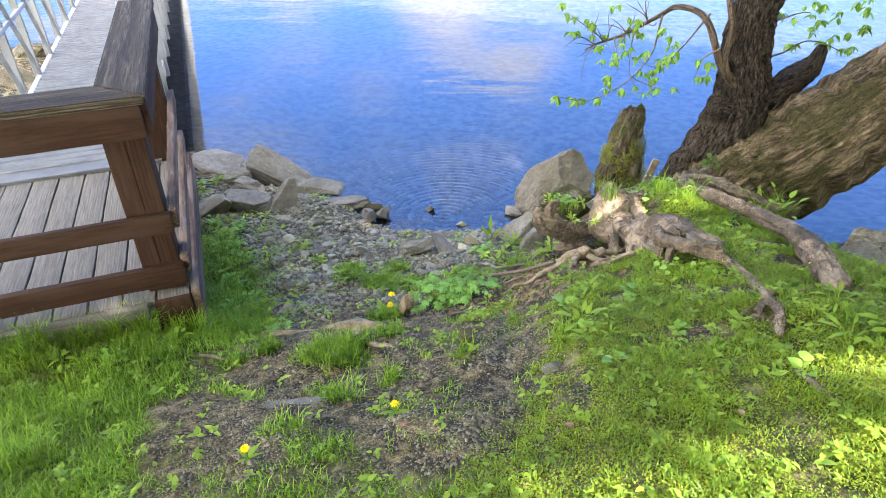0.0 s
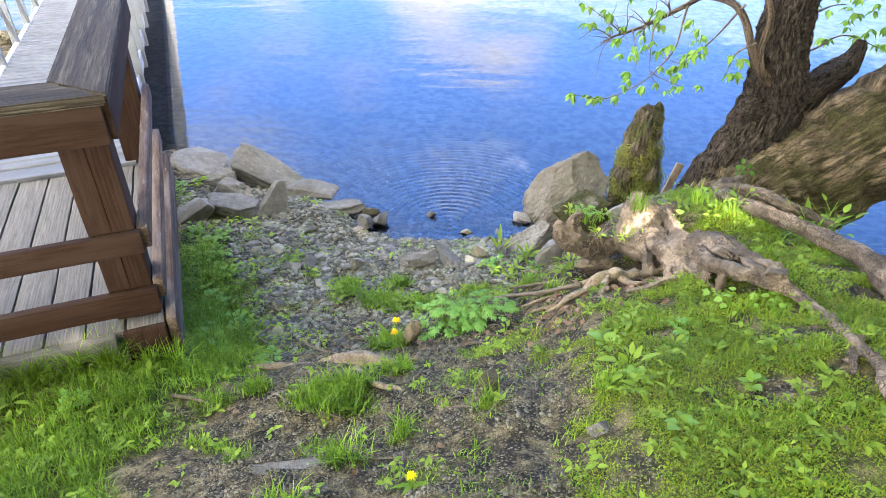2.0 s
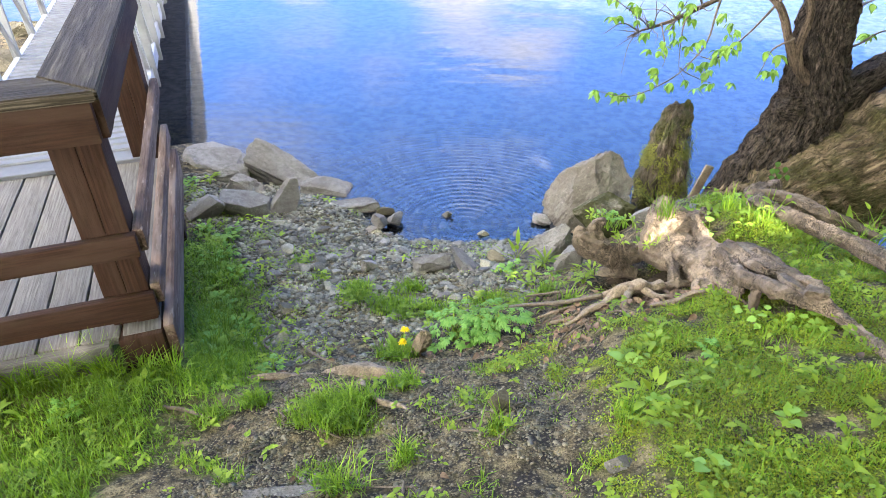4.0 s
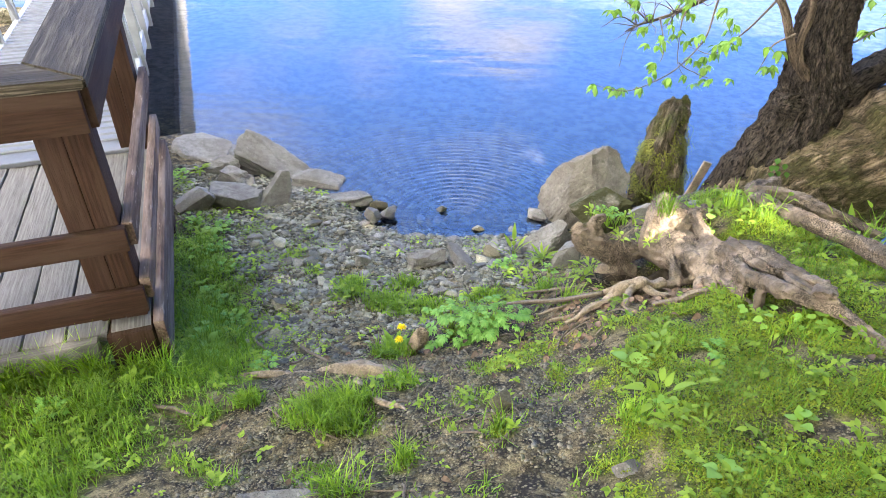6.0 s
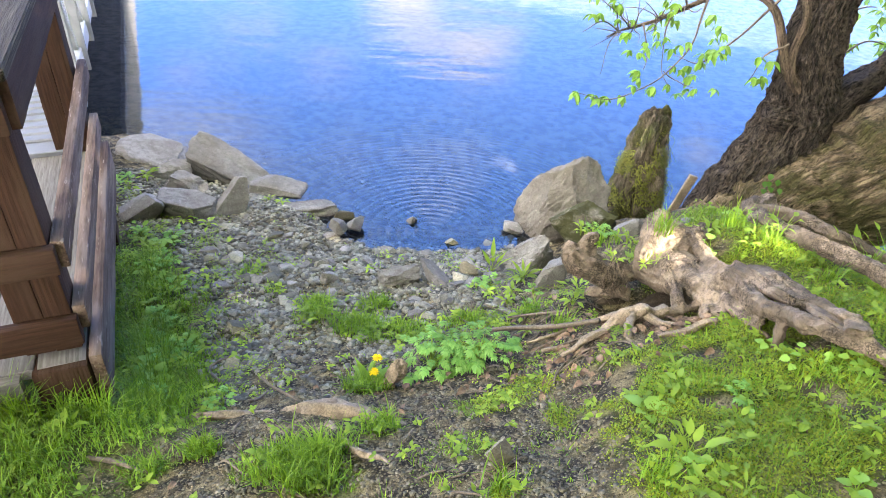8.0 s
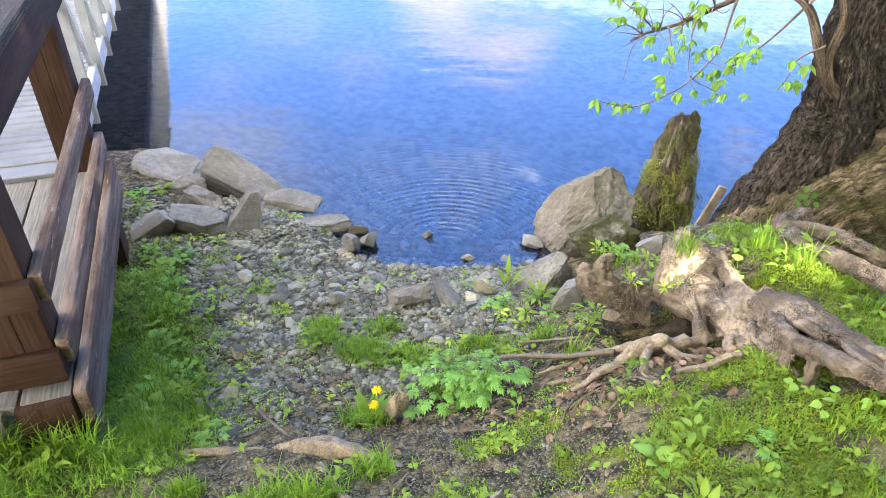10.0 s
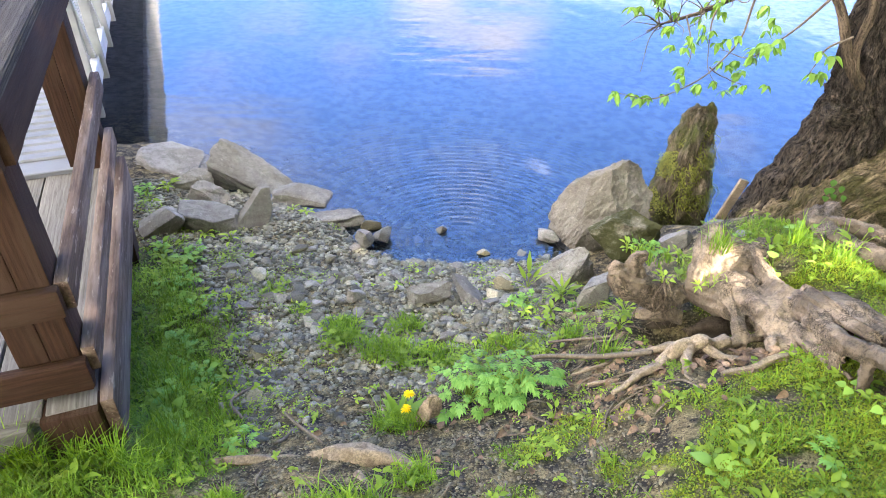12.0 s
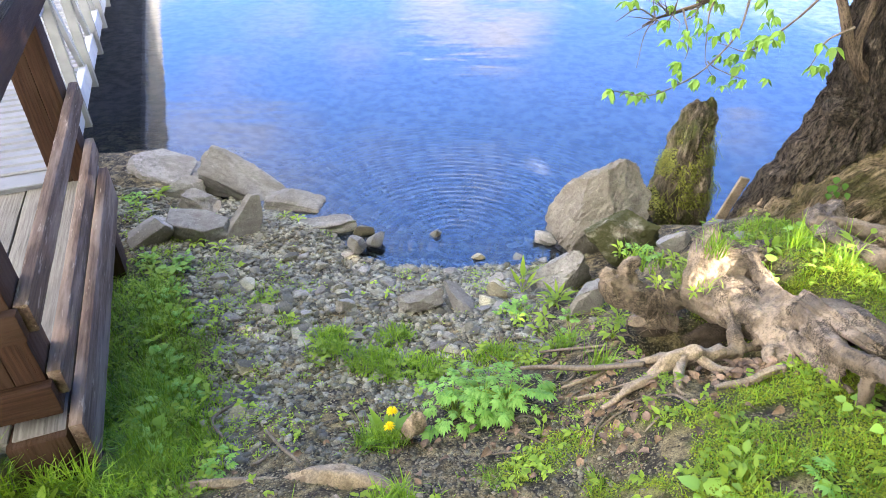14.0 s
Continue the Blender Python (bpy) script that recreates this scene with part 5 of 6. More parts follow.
for i, keys in enumerate((
    [(5.0, 4.6, 1.3, 0.24), (5.2, 2.8, 3.0, 0.17), (4.4, 0.6, 4.2, 0.11), (2.6, -1.8, 5.0, 0.04)],
    [(5.0, 4.6, 1.3, 0.22), (6.0, 3.6, 2.8, 0.15), (6.6, 1.5, 4.2, 0.08), (7.0, 0.0, 5.2, 0.03)],
)):
    limb("limb", keys, M_LIMB, tree, per=8, around=10, bark=0.2, seed=200.0 + i, wobble=0.15)

# ---- grass, moss and weeds ----


def surface(x, y):
    return height(x, y) + 0.022 * rough_noise(x, y, 4.0) + 0.012 * rough_noise(x, y, 13.0, 3.0)


def sprinkle(n, lo, hi, seed):
    r = np.random.default_rng(seed)
    p = r.uniform(lo, hi, (n, 2))
    x, y = p[:, 0], p[:, 1]
    nn = rough_noise(x, y, 5.0, 7.0) * 0.6 + rough_noise(x, y, 16.0, 9.0) * 0.4
    return x, y, green(x, y, nn), r, nn


def off_deck(x, y):
    """False where the deck stands."""
    du, dv = (x + 1.15) * 0.936 + (y - 2.47) * 0.352, -(x + 1.15) * 0.352 + (y - 2.47) * 0.936
    return ~((du < 0.045) & (dv > -0.125)) | ((du > -0.14) & (du < 0.045) & (dv > 0.15))


def blades(x, y, z, r, tall, wide, lean):
    """Grass blades bent over: vertices and triangles."""
    n = len(x)
    yaw = r.uniform(0, 2 * np.pi, n)
    h = tall * r.uniform(0.55, 1.25, n)
    b = lean * r.uniform(0.2, 1.4, n) * h
    w = wide * r.uniform(0.7, 1.3, n)
    dx, dy = np.cos(yaw), np.sin(yaw)
    px, py = -dy, dx
    root = np.stack([x, y, z - 0.006], -1)
    out = []
    for s, k in ((0.0, 0.5), (0.0, -0.5), (0.55, 0.42), (0.55, -0.42), (1.0, 0.0)):
        bend = b * s * s
        up = h * s - 0.35 * bend * s
        out.append(root + np.stack([dx * bend + px * w * k, dy * bend + py * w * k, up], -1))
    v = np.stack(out, 1).reshape(-1, 3)
    f = np.array([(0, 1, 3), (0, 3, 2), (2, 3, 4)])[None] + (np.arange(n) * 5)[:, None, None]
    return v, f.reshape(-1, 3)


x, y, g, r, nn = sprinkle(210000, (-2.2, 0.75), (2.2, 4.2), 11)
left = (x < -0.25)
thin = step(0.02, 0.32, rough_noise(x, y, 8.0, 33.0) + 0.35 * rough_noise(x, y, 23.0, 35.0)) * step(2.5, 2.2, y) * step(-1.0, -0.8, x) * step(-0.2, -0.1, x)
g = np.maximum(g, 0.62 * thin)
beside = step(2.6, 2.85, y) * step(-0.7, -0.85, x)   # weedy strip along the deck
ok = (r.uniform(0, 1, len(x)) < g**1.5 * np.where(left, 1.0 - 0.30 * beside, 0.75)) & off_deck(x, y)
x, y, g, nn, left = x[ok], y[ok], g[ok], nn[ok], left[ok]
tall = np.where(left, 0.068 - 0.020 * step(-1.1, -0.9, x) * step(2.5, 2.3, y) + 0.10 * nn, 0.034 + 0.05 * nn) * (0.5 + 0.5 * g) * (1 + 0.55 * step(0.12, 0.0, np.abs((x + 1.15) * 0.936 + (y - 2.47) * 0.352 - 0.12)) * (y > 2.0))
v, f = blades(x, y, surface(x, y), r, np.clip(tall, 0.02, 0.16), 0.0034, 0.75)
tagged(tri_mesh("grass", v, f, M_GRASS), "lush green spring grass growing on the bank", "grass", kind="stuff")

r = np.random.default_rng(14)
p = r.uniform((-6.5, -3.5), (6.5, 3.6), (120000, 2))
ok = ~((p[:, 0] > -2.2) & (p[:, 0] < 2.2) & (p[:, 1] > 0.75)) & off_deck(p[:, 0], p[:, 1]) & (height(p[:, 0], p[:, 1]) > -0.5)
x, y = p[ok, 0], p[ok, 1]
v, f = blades(x, y, surface(x, y), r, 0.06 + 0.03 * rough_noise(x, y, 3.0, 41.0), 0.006, 0.8)
tagged(tri_mesh("grass", v, f, M_GRASS), "green spring grass spreading over the upper bank", "grass", kind="stuff")

x, y, g, r, nn = sprinkle(330000, (0.1, 0.75), (2.0, 3.3), 12)
ok = r.uniform(0, 1, len(x)) < g * np.clip(0.70 + 1.5 * nn, 0.06, 1)
x, y = x[ok], y[ok]
tiny = leaf_shape(1.0, 0.75, 0.2, 0.2, 2)
n = len(x)
v, f = many(tiny, np.stack([x, y, surface(x, y) + r.uniform(0.0, 0.02, n)], -1), r.uniform(0, 6.28, n), r.uniform(-0.3, 1.1, n), r.uniform(0.004, 0.0085, n))
tagged(tri_mesh("moss", v, f, M_MOSS), "yellow-green moss and tiny ground leaves on the bank", "moss", kind="stuff")

x, y, g, r, nn = sprinkle(8500, (-2.2, 0.8), (2.1, 3.9), 13)
ok = (r.uniform(0, 1, len(x)) < np.where(x > 0, g * 0.42 + 0.03, np.where(y > 2.3, g * 0.95 + 0.05, g * 0.3 + 0.04))) & off_deck(x, y)
x, y = x[ok], y[ok]
reps = 5
xs, ys = np.repeat(x, reps), np.repeat(y, reps)
n = len(xs)
size = np.repeat(r.uniform(0.011, 0.031, len(x)), reps) * r.uniform(0.7, 1.2, n)
v, f = many(leaf_shape(1.0, 0.55, 0.3, 0.25, 3), np.stack([xs + r.normal(0, 0.006, n), ys + r.normal(0, 0.006, n), surface(xs, ys) + np.repeat(r.uniform(0.005, 0.045, len(x)), reps)], -1),
            r.uniform(0, 6.28, n), r.uniform(-0.2, 0.75, n), size)
tagged(tri_mesh("ground_weeds", v, f, M_WEED), "small broad-leaved weeds growing through grass and moss", "weeds", kind="stuff")

# seedlings over the shingle, thickest towards the deck
r = np.random.default_rng(19)
p = r.uniform((-2.2, 2.5), (0.65, 4.6), (30000, 2))
x, y = p[:, 0], p[:, 1]
nn = rough_noise(x, y, 6.0, 51.0) + 0.4 * rough_noise(x, y, 20.0, 53.0)
edge = np.interp(y, (2.5, 3.2, 3.7, 4.6), (-0.95, -1.05, -1.38, -1.9))
likely = np.maximum(step(0.55, 0.05, x - edge) * step(-0.15, 0.35, nn), 0.35 * step(0.15, 0.45, nn)) + 0.8 * step(0.15, 0.4, x) * step(-0.1, 0.3, nn)
ok = (r.uniform(0, 1, len(x)) < likely) & off_deck(x, y) & (height(x, y) > -0.93)
x, y = np.repeat(x[ok], 4), np.repeat(y[ok], 4)
n = len(x)
v, f = many(leaf_shape(1.0, 0.6, 0.3, 0.2, 2), np.stack([x + r.normal(0, 0.004, n), y + r.normal(0, 0.004, n), surface(x, y) + r.uniform(0.008, 0.022, n)], -1), r.uniform(0, 6.28, n), r.uniform(-0.3, 0.6, n), r.uniform(0.005, 0.011, n))
tagged(tri_mesh("seedlings", v, f, M_WEED), "tiny green seedlings scattered over the shingle", "weeds", kind="stuff")

# ---- gravel ----


def chip_shape(seed, flat=0.30, n=11):
    """An angular chip of slate: the hull of a few points in a flat box."""
    r = random.Random(seed)
    bm = bmesh.new()
    for k in range(n):
        ang = 2.4 * k + r.uniform(-0.5, 0.5)
        rad = r.uniform(0.72, 1.0)
        bm.verts.new((rad * math.cos(ang), 0.74 * rad * math.sin(ang), (flat if k % 2 else -flat) * r.uniform(0.55, 1.0)))
    out = bmesh.ops.convex_hull(bm, input=bm.verts[:])
    bmesh.ops.delete(bm, geom=[g_ for g_ in out["geom_interior"] if isinstance(g_, bmesh.types.BMVert)], context="VERTS")
    bmesh.ops.triangulate(bm, faces=bm.faces[:])
    bm.verts.index_update()
    v = np.array([v.co[:] for v in bm.verts])
    f = np.array([[q.index for q in face.verts] for face in bm.faces])
    bm.free()
    return v, f


SHAPES = [chip_shape(300 + k, 0.10 + 0.04 * (k % 4), 8 + k % 3) for k in range(16)]
TINY = [chip_shape(400 + k, 0.12 + 0.04 * (k % 3), 7) for k in range(8)]


def gravel_here(x, y, nn):
    """How thickly stones lie: the shingle, thinning into the path."""
    edge = np.interp(y, (2.3, 2.6, 3.2, 3.7, 4.1, 4.7), (-0.75, -0.90, -1.02, -1.35, -1.8, -2.2))
    redge = np.interp(y, (2.3, 2.7, 3.1, 3.6, 4.2), (-0.30, -0.10, 0.35, 0.50, 0.55))
    bed = step(-0.08, 0.06, x - edge + 0.2 * nn) * step(0.08, -0.10, x - redge + 0.25 * nn) * step(2.38, 2.6, y + 0.15 * nn)
    return bed * (0.14 + 0.86 * np.maximum(step(2.75, 3.35, y + 0.5 * nn), step(-0.62, -0.8, x + 0.3 * nn)))


def pile(name, n, lo, hi, seed, shapes, smin, smax, dense, label, mat=M_PEBBLE, deep=-0.985):
    r = np.random.default_rng(seed)
    p = r.uniform(lo, hi, (n, 2))
    x, y = p[:, 0], p[:, 1]
    nn = rough_noise(x, y, 4.0, 17.0) * 0.7 + rough_noise(x, y, 14.0, 19.0) * 0.3
    ok = (r.uniform(0, 1, n) < dense(x, y, nn)) & off_deck(x, y) & (height(x, y) > deep)
    x, y = x[ok], y[ok]
    z = surface(x, y)
    vs, fs, off = [], [], 0
    pick = r.integers(0, len(shapes), len(x))
    for k, shp in enumerate(shapes):
        m = pick == k
        c = m.sum()
        size = np.exp(r.uniform(np.log(smin), np.log(smax), c))
        v, f = many(shp, np.stack([x[m], y[m], z[m] + size * 0.08], -1), r.uniform(0, 6.28, c), r.normal(0, 0.2, c), size, r.normal(0, 0.2, c))
        vs.append(v)
        fs.append(f + off)
        off += len(v)
    ob = tri_mesh(name, np.concatenate(vs), np.concatenate(fs), mat)
    return tagged(ob, label, "gravel", kind="stuff")


pile("gravel", 30000, (-2.3, 2.3), (0.6, 4.8), 21, SHAPES, 0.008, 0.029, gravel_here, "loose grey shingle on the beach between deck and roots")
pile("lake_bed_gravel", 2600, (-2.0, 3.9), (0.9, 5.6), 24, SHAPES, 0.012, 0.04,
     lambda x, y, nn: step(-0.93, -0.97, height(x, y)) * np.clip(0.45 + 1.2 * nn, 0, 1), "drowned grey stones on the bed of the shallows", M_STONE_DARK, -1.45)
pile("fine_gravel", 44000, (-1.3, 0.9), (0.7, 4.4), 22, TINY, 0.004, 0.015,
     lambda x, y, nn: np.maximum(np.minimum(gravel_here(x, y, nn) * 2.2, 0.8), step(-0.9, -0.6, x) * step(0.55, 0.3, x) * np.clip(0.50 + 1.2 * nn, 0, 1) * (y < 2.6)), "fine grit and chips scattered on the trodden path", M_STONE_DARK)

pile("soil_crumbs", 46000, (-1.0, 0.95), (1.2, 3.2), 23, TINY[:4], 0.0018, 0.006,
     lambda x, y, nn: (1 - 0.6 * green(x, y, nn * 0.6)) * np.maximum(step(2.75, 2.5, y), step(0.1, 0.3, x)) * np.clip(0.75 + 0.8 * nn, 0, 1), "crumbs of dark soil lying on the bare ground", M_CRUMB)

STONE_MESHES = [rock_mesh("stone", (1, 0.72, 0.32), 500 + k, M_PEBBLE if k % 3 else M_STONE, 9, 0.06, 3, 0.52, 0.62) for k in range(8)]
r = np.random.default_rng(31)
made = 0
while made < 110:
    x, y = r.uniform(-1.5, 0.5), r.uniform(2.6, 4.35)
    if r.uniform() > float(gravel_here(np.array([x]), np.array([y]), np.array([0.0]))[0]) * (0.35 + 0.65 * float(step(2.7, 3.6, y))):
        continue
    s = float(np.exp(r.uniform(math.log(0.028), math.log(0.058))))
    ob = new("stone", STONE_MESHES[made % 8])
    ob.matrix_world = Matrix.LocRotScale((x, y, floor_z(x, y) + s * 0.12), Euler((r.normal(0, 0.2), r.normal(0, 0.2), r.uniform(0, 6.28))), (s, s, s))
    tagged(ob, "grey flat-sided stone lying in the shingle", "stone", "stones in the shingle")
    made += 1

# ---- plants one can pick out ----
BROAD = leaf_shape(1.0, 0.42, 0.35, 0.25, 5)
LANCE = leaf_shape(1.0, 0.24, 0.3, 0.2, 5)
ROUND = leaf_shape(1.0, 0.85, 0.25, 0.2, 5)
CUT = cut_shape()


def leaf_data(name, shape, mat):
    ob = tri_mesh(name, shape[0], shape[1], mat, None, True)
    me = ob.data
    bpy.data.objects.remove(ob)
    return me


ME_BROAD, ME_LANCE, ME_ROUND, ME_DANDY = leaf_data("leaf", BROAD, M_WEED), leaf_data("leaf", LANCE, M_WEED), leaf_data("leaf", ROUND, M_LEAF), leaf_data("leaf", LANCE, M_GRASS)
ME_CUT = leaf_data("leaf", CUT, M_CLUMP)
ME_IVY = leaf_data("leaf", ROUND, M_IVY)


def plant(name, x, y, mesh, n, size, pitch, stalk, label, seed, group="", z=None):
    """A rosette: stalks with a leaf at the end of each."""
    r = np.random.default_rng(seed)
    ob = base(name, pose(x, y, floor_z(x, y) if z is None else z), label, "plant", group)
    for k in range(n):
        yaw = 2.4 * k + r.uniform(-0.4, 0.4)
        lift = stalk * r.uniform(0.45, 1.1)
        out = stalk * r.uniform(0.1, 0.95)
        tip = Vector((-math.sin(yaw) * out, math.cos(yaw) * out, lift))
        if stalk > 0.02:
            limb("stalk", [(0, 0, -0.01, 0.0022), (tip.x * 0.4, tip.y * 0.4, lift * 0.65, 0.0018), (*tip, 0.0012)], M_WEED, ob, per=3, around=5, bark=0.0)
        place_leaf("leaf", mesh, tip, yaw, r.uniform(*pitch), size * r.uniform(0.7, 1.2), ob, r.uniform(-0.3, 0.3))
    return ob


for k, (px, py) in enumerate(((-0.03, 2.67), (0.07, 2.71), (0.15, 2.67))):
    plant("leafy_clump", px, py, ME_CUT, 34, 0.062, (-0.5, 0.2), 0.12, "bushy clump of bright green finely cut leaves on the gravel", 1 + k, "leafy clump")
plant("broad_weed", 0.54, 1.84, ME_BROAD, 8, 0.062, (0.3, 1.2), 0.06, "broad-leaved green weed standing in the moss", 3)
plant("broad_weed", 1.22, 1.46, ME_LANCE, 9, 0.06, (0.0, 0.7), 0.05, "weed with long pointed leaves by the root", 4)
plant("broad_weed", 1.36, 1.50, ME_LANCE, 8, 0.062, (0.0, 0.7), 0.06, "weed with long pointed leaves by the root", 5)
plant("broad_weed", 1.30, 1.68, ME_LANCE, 7, 0.06, (0.0, 0.7), 0.06, "weed with long pointed leaves by the root", 6)
for k, (px, py) in enumerate(((0.962, 2.29), (1.049, 2.13), (1.0, 2.30), (0.956, 2.15), (1.08, 2.1))):
    plant("round_leaved_weed", px, py, ME_ROUND, 7, 0.029, (-0.4, 0.3), 0.045, "weed with round bright green leaves before the root", 20 + k, "round-leaved weeds")
for k, (px, py, sz) in enumerate(((-0.76, 2.46, 0.05), (-1.15, 2.22, 0.05), (-1.55, 2.0, 0.06), (-1.35, 2.05, 0.05), (0.36, 3.05, 0.045), (0.42, 3.42, 0.05), (0.27, 3.42, 0.05), (0.55, 2.95, 0.04), (0.36, 3.3, 0.05), (-1.05, 2.9, 0.05), (-1.2, 3.2, 0.05), (0.62, 2.12, 0.04), (0.78, 2.05, 0.05), (-1.6, 3.9, 0.05), (-1.9, 4.5, 0.05), (-2.0, 4.65, 0.05), (-1.12, 2.62, 0.05), (-1.18, 2.78, 0.055), (-1.24, 3.0, 0.05), (-1.32, 3.25, 0.05), (-1.38, 3.45, 0.05), (-1.0, 2.5, 0.04), (-1.45, 3.6, 0.05), (-1.3, 4.1, 0.05), (-1.36, 4.3, 0.05), (-1.85, 4.7, 0.06), (0.95, 3.3, 0.05), (1.05, 3.35, 0.05), (0.86, 3.25, 0.045))):
    plant("young_weed", px, py, ME_CUT if k % 3 == 0 else ME_BROAD, 7, sz, (-0.1, 0.6), 0.035, "young green weed sprouting from the soil", 40 + k, "young weeds")
for k, (px, py, sz) in enumerate(((-1.63, 3.9, 0.05), (-2.06, 4.64, 0.06), (-1.87, 4.68, 0.06), (-1.95, 4.6, 0.06), (-1.45, 4.13, 0.06), (-1.04, 4.50, 0.05), (-0.95, 4.47, 0.05), (-1.4, 4.22, 0.07), (-1.55, 4.05, 0.05), (-1.7, 3.95, 0.05), (-1.5, 3.8, 0.05),
                                  (0.20, 3.38, 0.06), (0.25, 3.33, 0.05), (0.40, 3.47, 0.05), (0.33, 3.22, 0.05), (0.45, 3.25, 0.05), (-0.81, 2.46, 0.06), (-0.78, 3.43, 0.04), (0.24, 2.5, 0.05), (0.42, 3.1, 0.045), (0.30, 2.98, 0.04), (0.36, 2.86, 0.05))):
    plant("young_weed", px, py, (ME_BROAD, ME_LANCE, ME_BROAD, ME_CUT)[k % 4], 8, sz * 0.7, (-0.1, 0.6), 0.03, "young green weed sprouting from the soil", 140 + k, "young weeds")
r = np.random.default_rng(171)
for k in range(40):   # weeds crowding the deck's side
    py = r.uniform(2.6, 4.0)
    px = -1.15 - 0.376 * (py - 2.47) + r.uniform(0.06, 0.28)
    plant("young_weed", px, py, (ME_BROAD, ME_ROUND, ME_CUT, ME_LANCE)[k % 4], 8, r.uniform(0.026, 0.046), (-0.1, 0.7), 0.045, "young green weed growing beside the deck", 240 + k, "weeds beside the deck")
for k in range(26):   # broad leaves standing out of the moss
    px, py = r.uniform(0.5, 1.5), r.uniform(1.3, 2.4)
    plant("young_weed", px, py, (ME_BROAD, ME_ROUND, ME_BROAD, ME_LANCE)[k % 4], 6, r.uniform(0.03, 0.05), (-0.1, 0.8), 0.025, "young green weed standing out of the moss", 280 + k, "weeds in the moss")
plant("reed_shoot", 0.30, 3.62, ME_LANCE, 8, 0.10, (0.9, 1.35), 0.09, "slender upright green shoot at the water's edge", 70)
plant("reed_shoot", 0.44, 3.48, ME_LANCE, 8, 0.085, (0.8, 1.3), 0.03, "slender upright green shoot at the water's edge", 71)
for k, (px, py, pz) in enumerate(((0.71, 3.05, -0.28), (0.73, 3.12, -0.22), (0.68, 3.14, -0.22), (0.60, 3.20, -0.24), (0.77, 3.10, -0.21), (0.655, 3.2, -0.25))):
    plant("root_weed", px, py, (ME_BROAD, ME_LANCE, ME_CUT)[k % 3], 9, 0.034, (0.0, 0.8), 0.035, "small weed growing between knob and root body", 170 + k, "weeds on the root", pz)
plant("root_weed", 0.62, 3.14, ME_LANCE, 9, 0.06, (0.2, 1.0), 0.05, "small weed rooted on top of the bare root", 72)
plant("root_weed", 1.10, 3.10, ME_BROAD, 10, 0.05, (-0.1, 0.6), 0.05, "small weed rooted on top of the bare root", 73, "", -0.17)
plant("root_weed", 1.23, 3.14, ME_ROUND, 12, 0.045, (-0.3, 0.4), 0.07, "small weed rooted on top of the bare root", 78, "", -0.17)
plant("root_weed", 1.06, 2.98, ME_ROUND, 6, 0.042, (-0.3, 0.4), 0.04, "small weed rooted on top of the bare root", 79, "", -0.17)
plant("root_weed", 0.81, 2.97, ME_LANCE, 10, 0.035, (-0.1, 0.8), 0.012, "tiny bright sprout on the root's face", 80, "", -0.235)
plant("root_weed", 1.30, 2.95, ME_BROAD, 9, 0.05, (-0.1, 0.6), 0.07, "small weed rooted on top of the bare root", 74)
plant("root_weed", 1.60, 2.90, ME_LANCE, 8, 0.08, (0.6, 1.2), 0.10, "tall weed in front of the leaning trunk", 75)
plant("root_weed", 1.70, 2.86, ME_BROAD, 8, 0.055, (0.3, 1.1), 0.14, "tall weed in front of the leaning trunk", 76)


ivy = base("ivy_sprig", pose(1.60, 3.66, -0.19), "small ivy sprig growing on the leaning trunk", "plant")
for k, (ix, iz) in enumerate(((0.0, 0.0), (0.045, 0.02), (-0.04, 0.015), (0.02, -0.04), (-0.025, -0.045), (0.06, -0.03), (0.0, 0.05))):
    place_leaf("leaf", ME_IVY, (ix * 0.8, -0.02 - 0.012 * (k % 3), iz * 0.8), 3.0 + 1.1 * math.sin(3.1 * k), -0.6 + 0.4 * math.sin(5.0 * k), 0.034, ivy)
stake = base("weathered_board", pose(1.335, 4.06, -0.72, 0, 16, 0), "weathered tan board stuck upright behind the bank", "board")
plank("board", (-0.024, -0.010, -0.15), (0.024, 0.010, 0.34), M_ROOT_WORN, stake, seed=95)


def flower_head(parent, at, size, seed):
    """A full yellow composite flower: rings of narrow petals over a domed centre."""
    r = np.random.default_rng(seed)
    shp = leaf_shape(1.0, 0.22, 0.15, 0.1, 2)
    n = 84
    ring = np.repeat(np.arange(4), 21)
    yaw = r.uniform(0, 6.28, n)
    v, f = many(shp, np.stack([np.zeros(n), np.zeros(n), 0.10 * ring / 4], -1) * size, yaw, 0.05 + ring * 0.28 + r.normal(0, 0.08, n), size * (0.52 - 0.07 * ring))
    ob = tri_mesh("flower_head", v + np.array(at), f, M_PETAL, parent)
    return tagged(ob, "round yellow flower head")


def dandelion(x, y, heads, leaves, seed):
    r = np.random.default_rng(seed)
    ob = base("dandelion", pose(x, y, floor_z(x, y)), "yellow dandelion in flower with toothed green leaves", "dandelion", "dandelions")
    for hx, hy, hz in heads:
        limb("stem", [(0, 0, -0.01, 0.003), (hx * 0.4, hy * 0.4, hz * 0.6, 0.0025), (hx, hy, hz, 0.002)], M_WEED, ob, per=4, around=6, bark=0.0)
        flower_head(ob, (hx, hy, hz), 0.042 if leaves > 10 else 0.033, seed + int(hx * 1000))
    for k in range(leaves):
        place_leaf("leaf", ME_DANDY, (0, 0, 0.005), 2.4 * k + r.uniform(-0.3, 0.3), r.uniform(0.2, 0.9), r.uniform(0.6, 1.1) * (0.13 if leaves > 10 else 0.06), ob)
    return ob


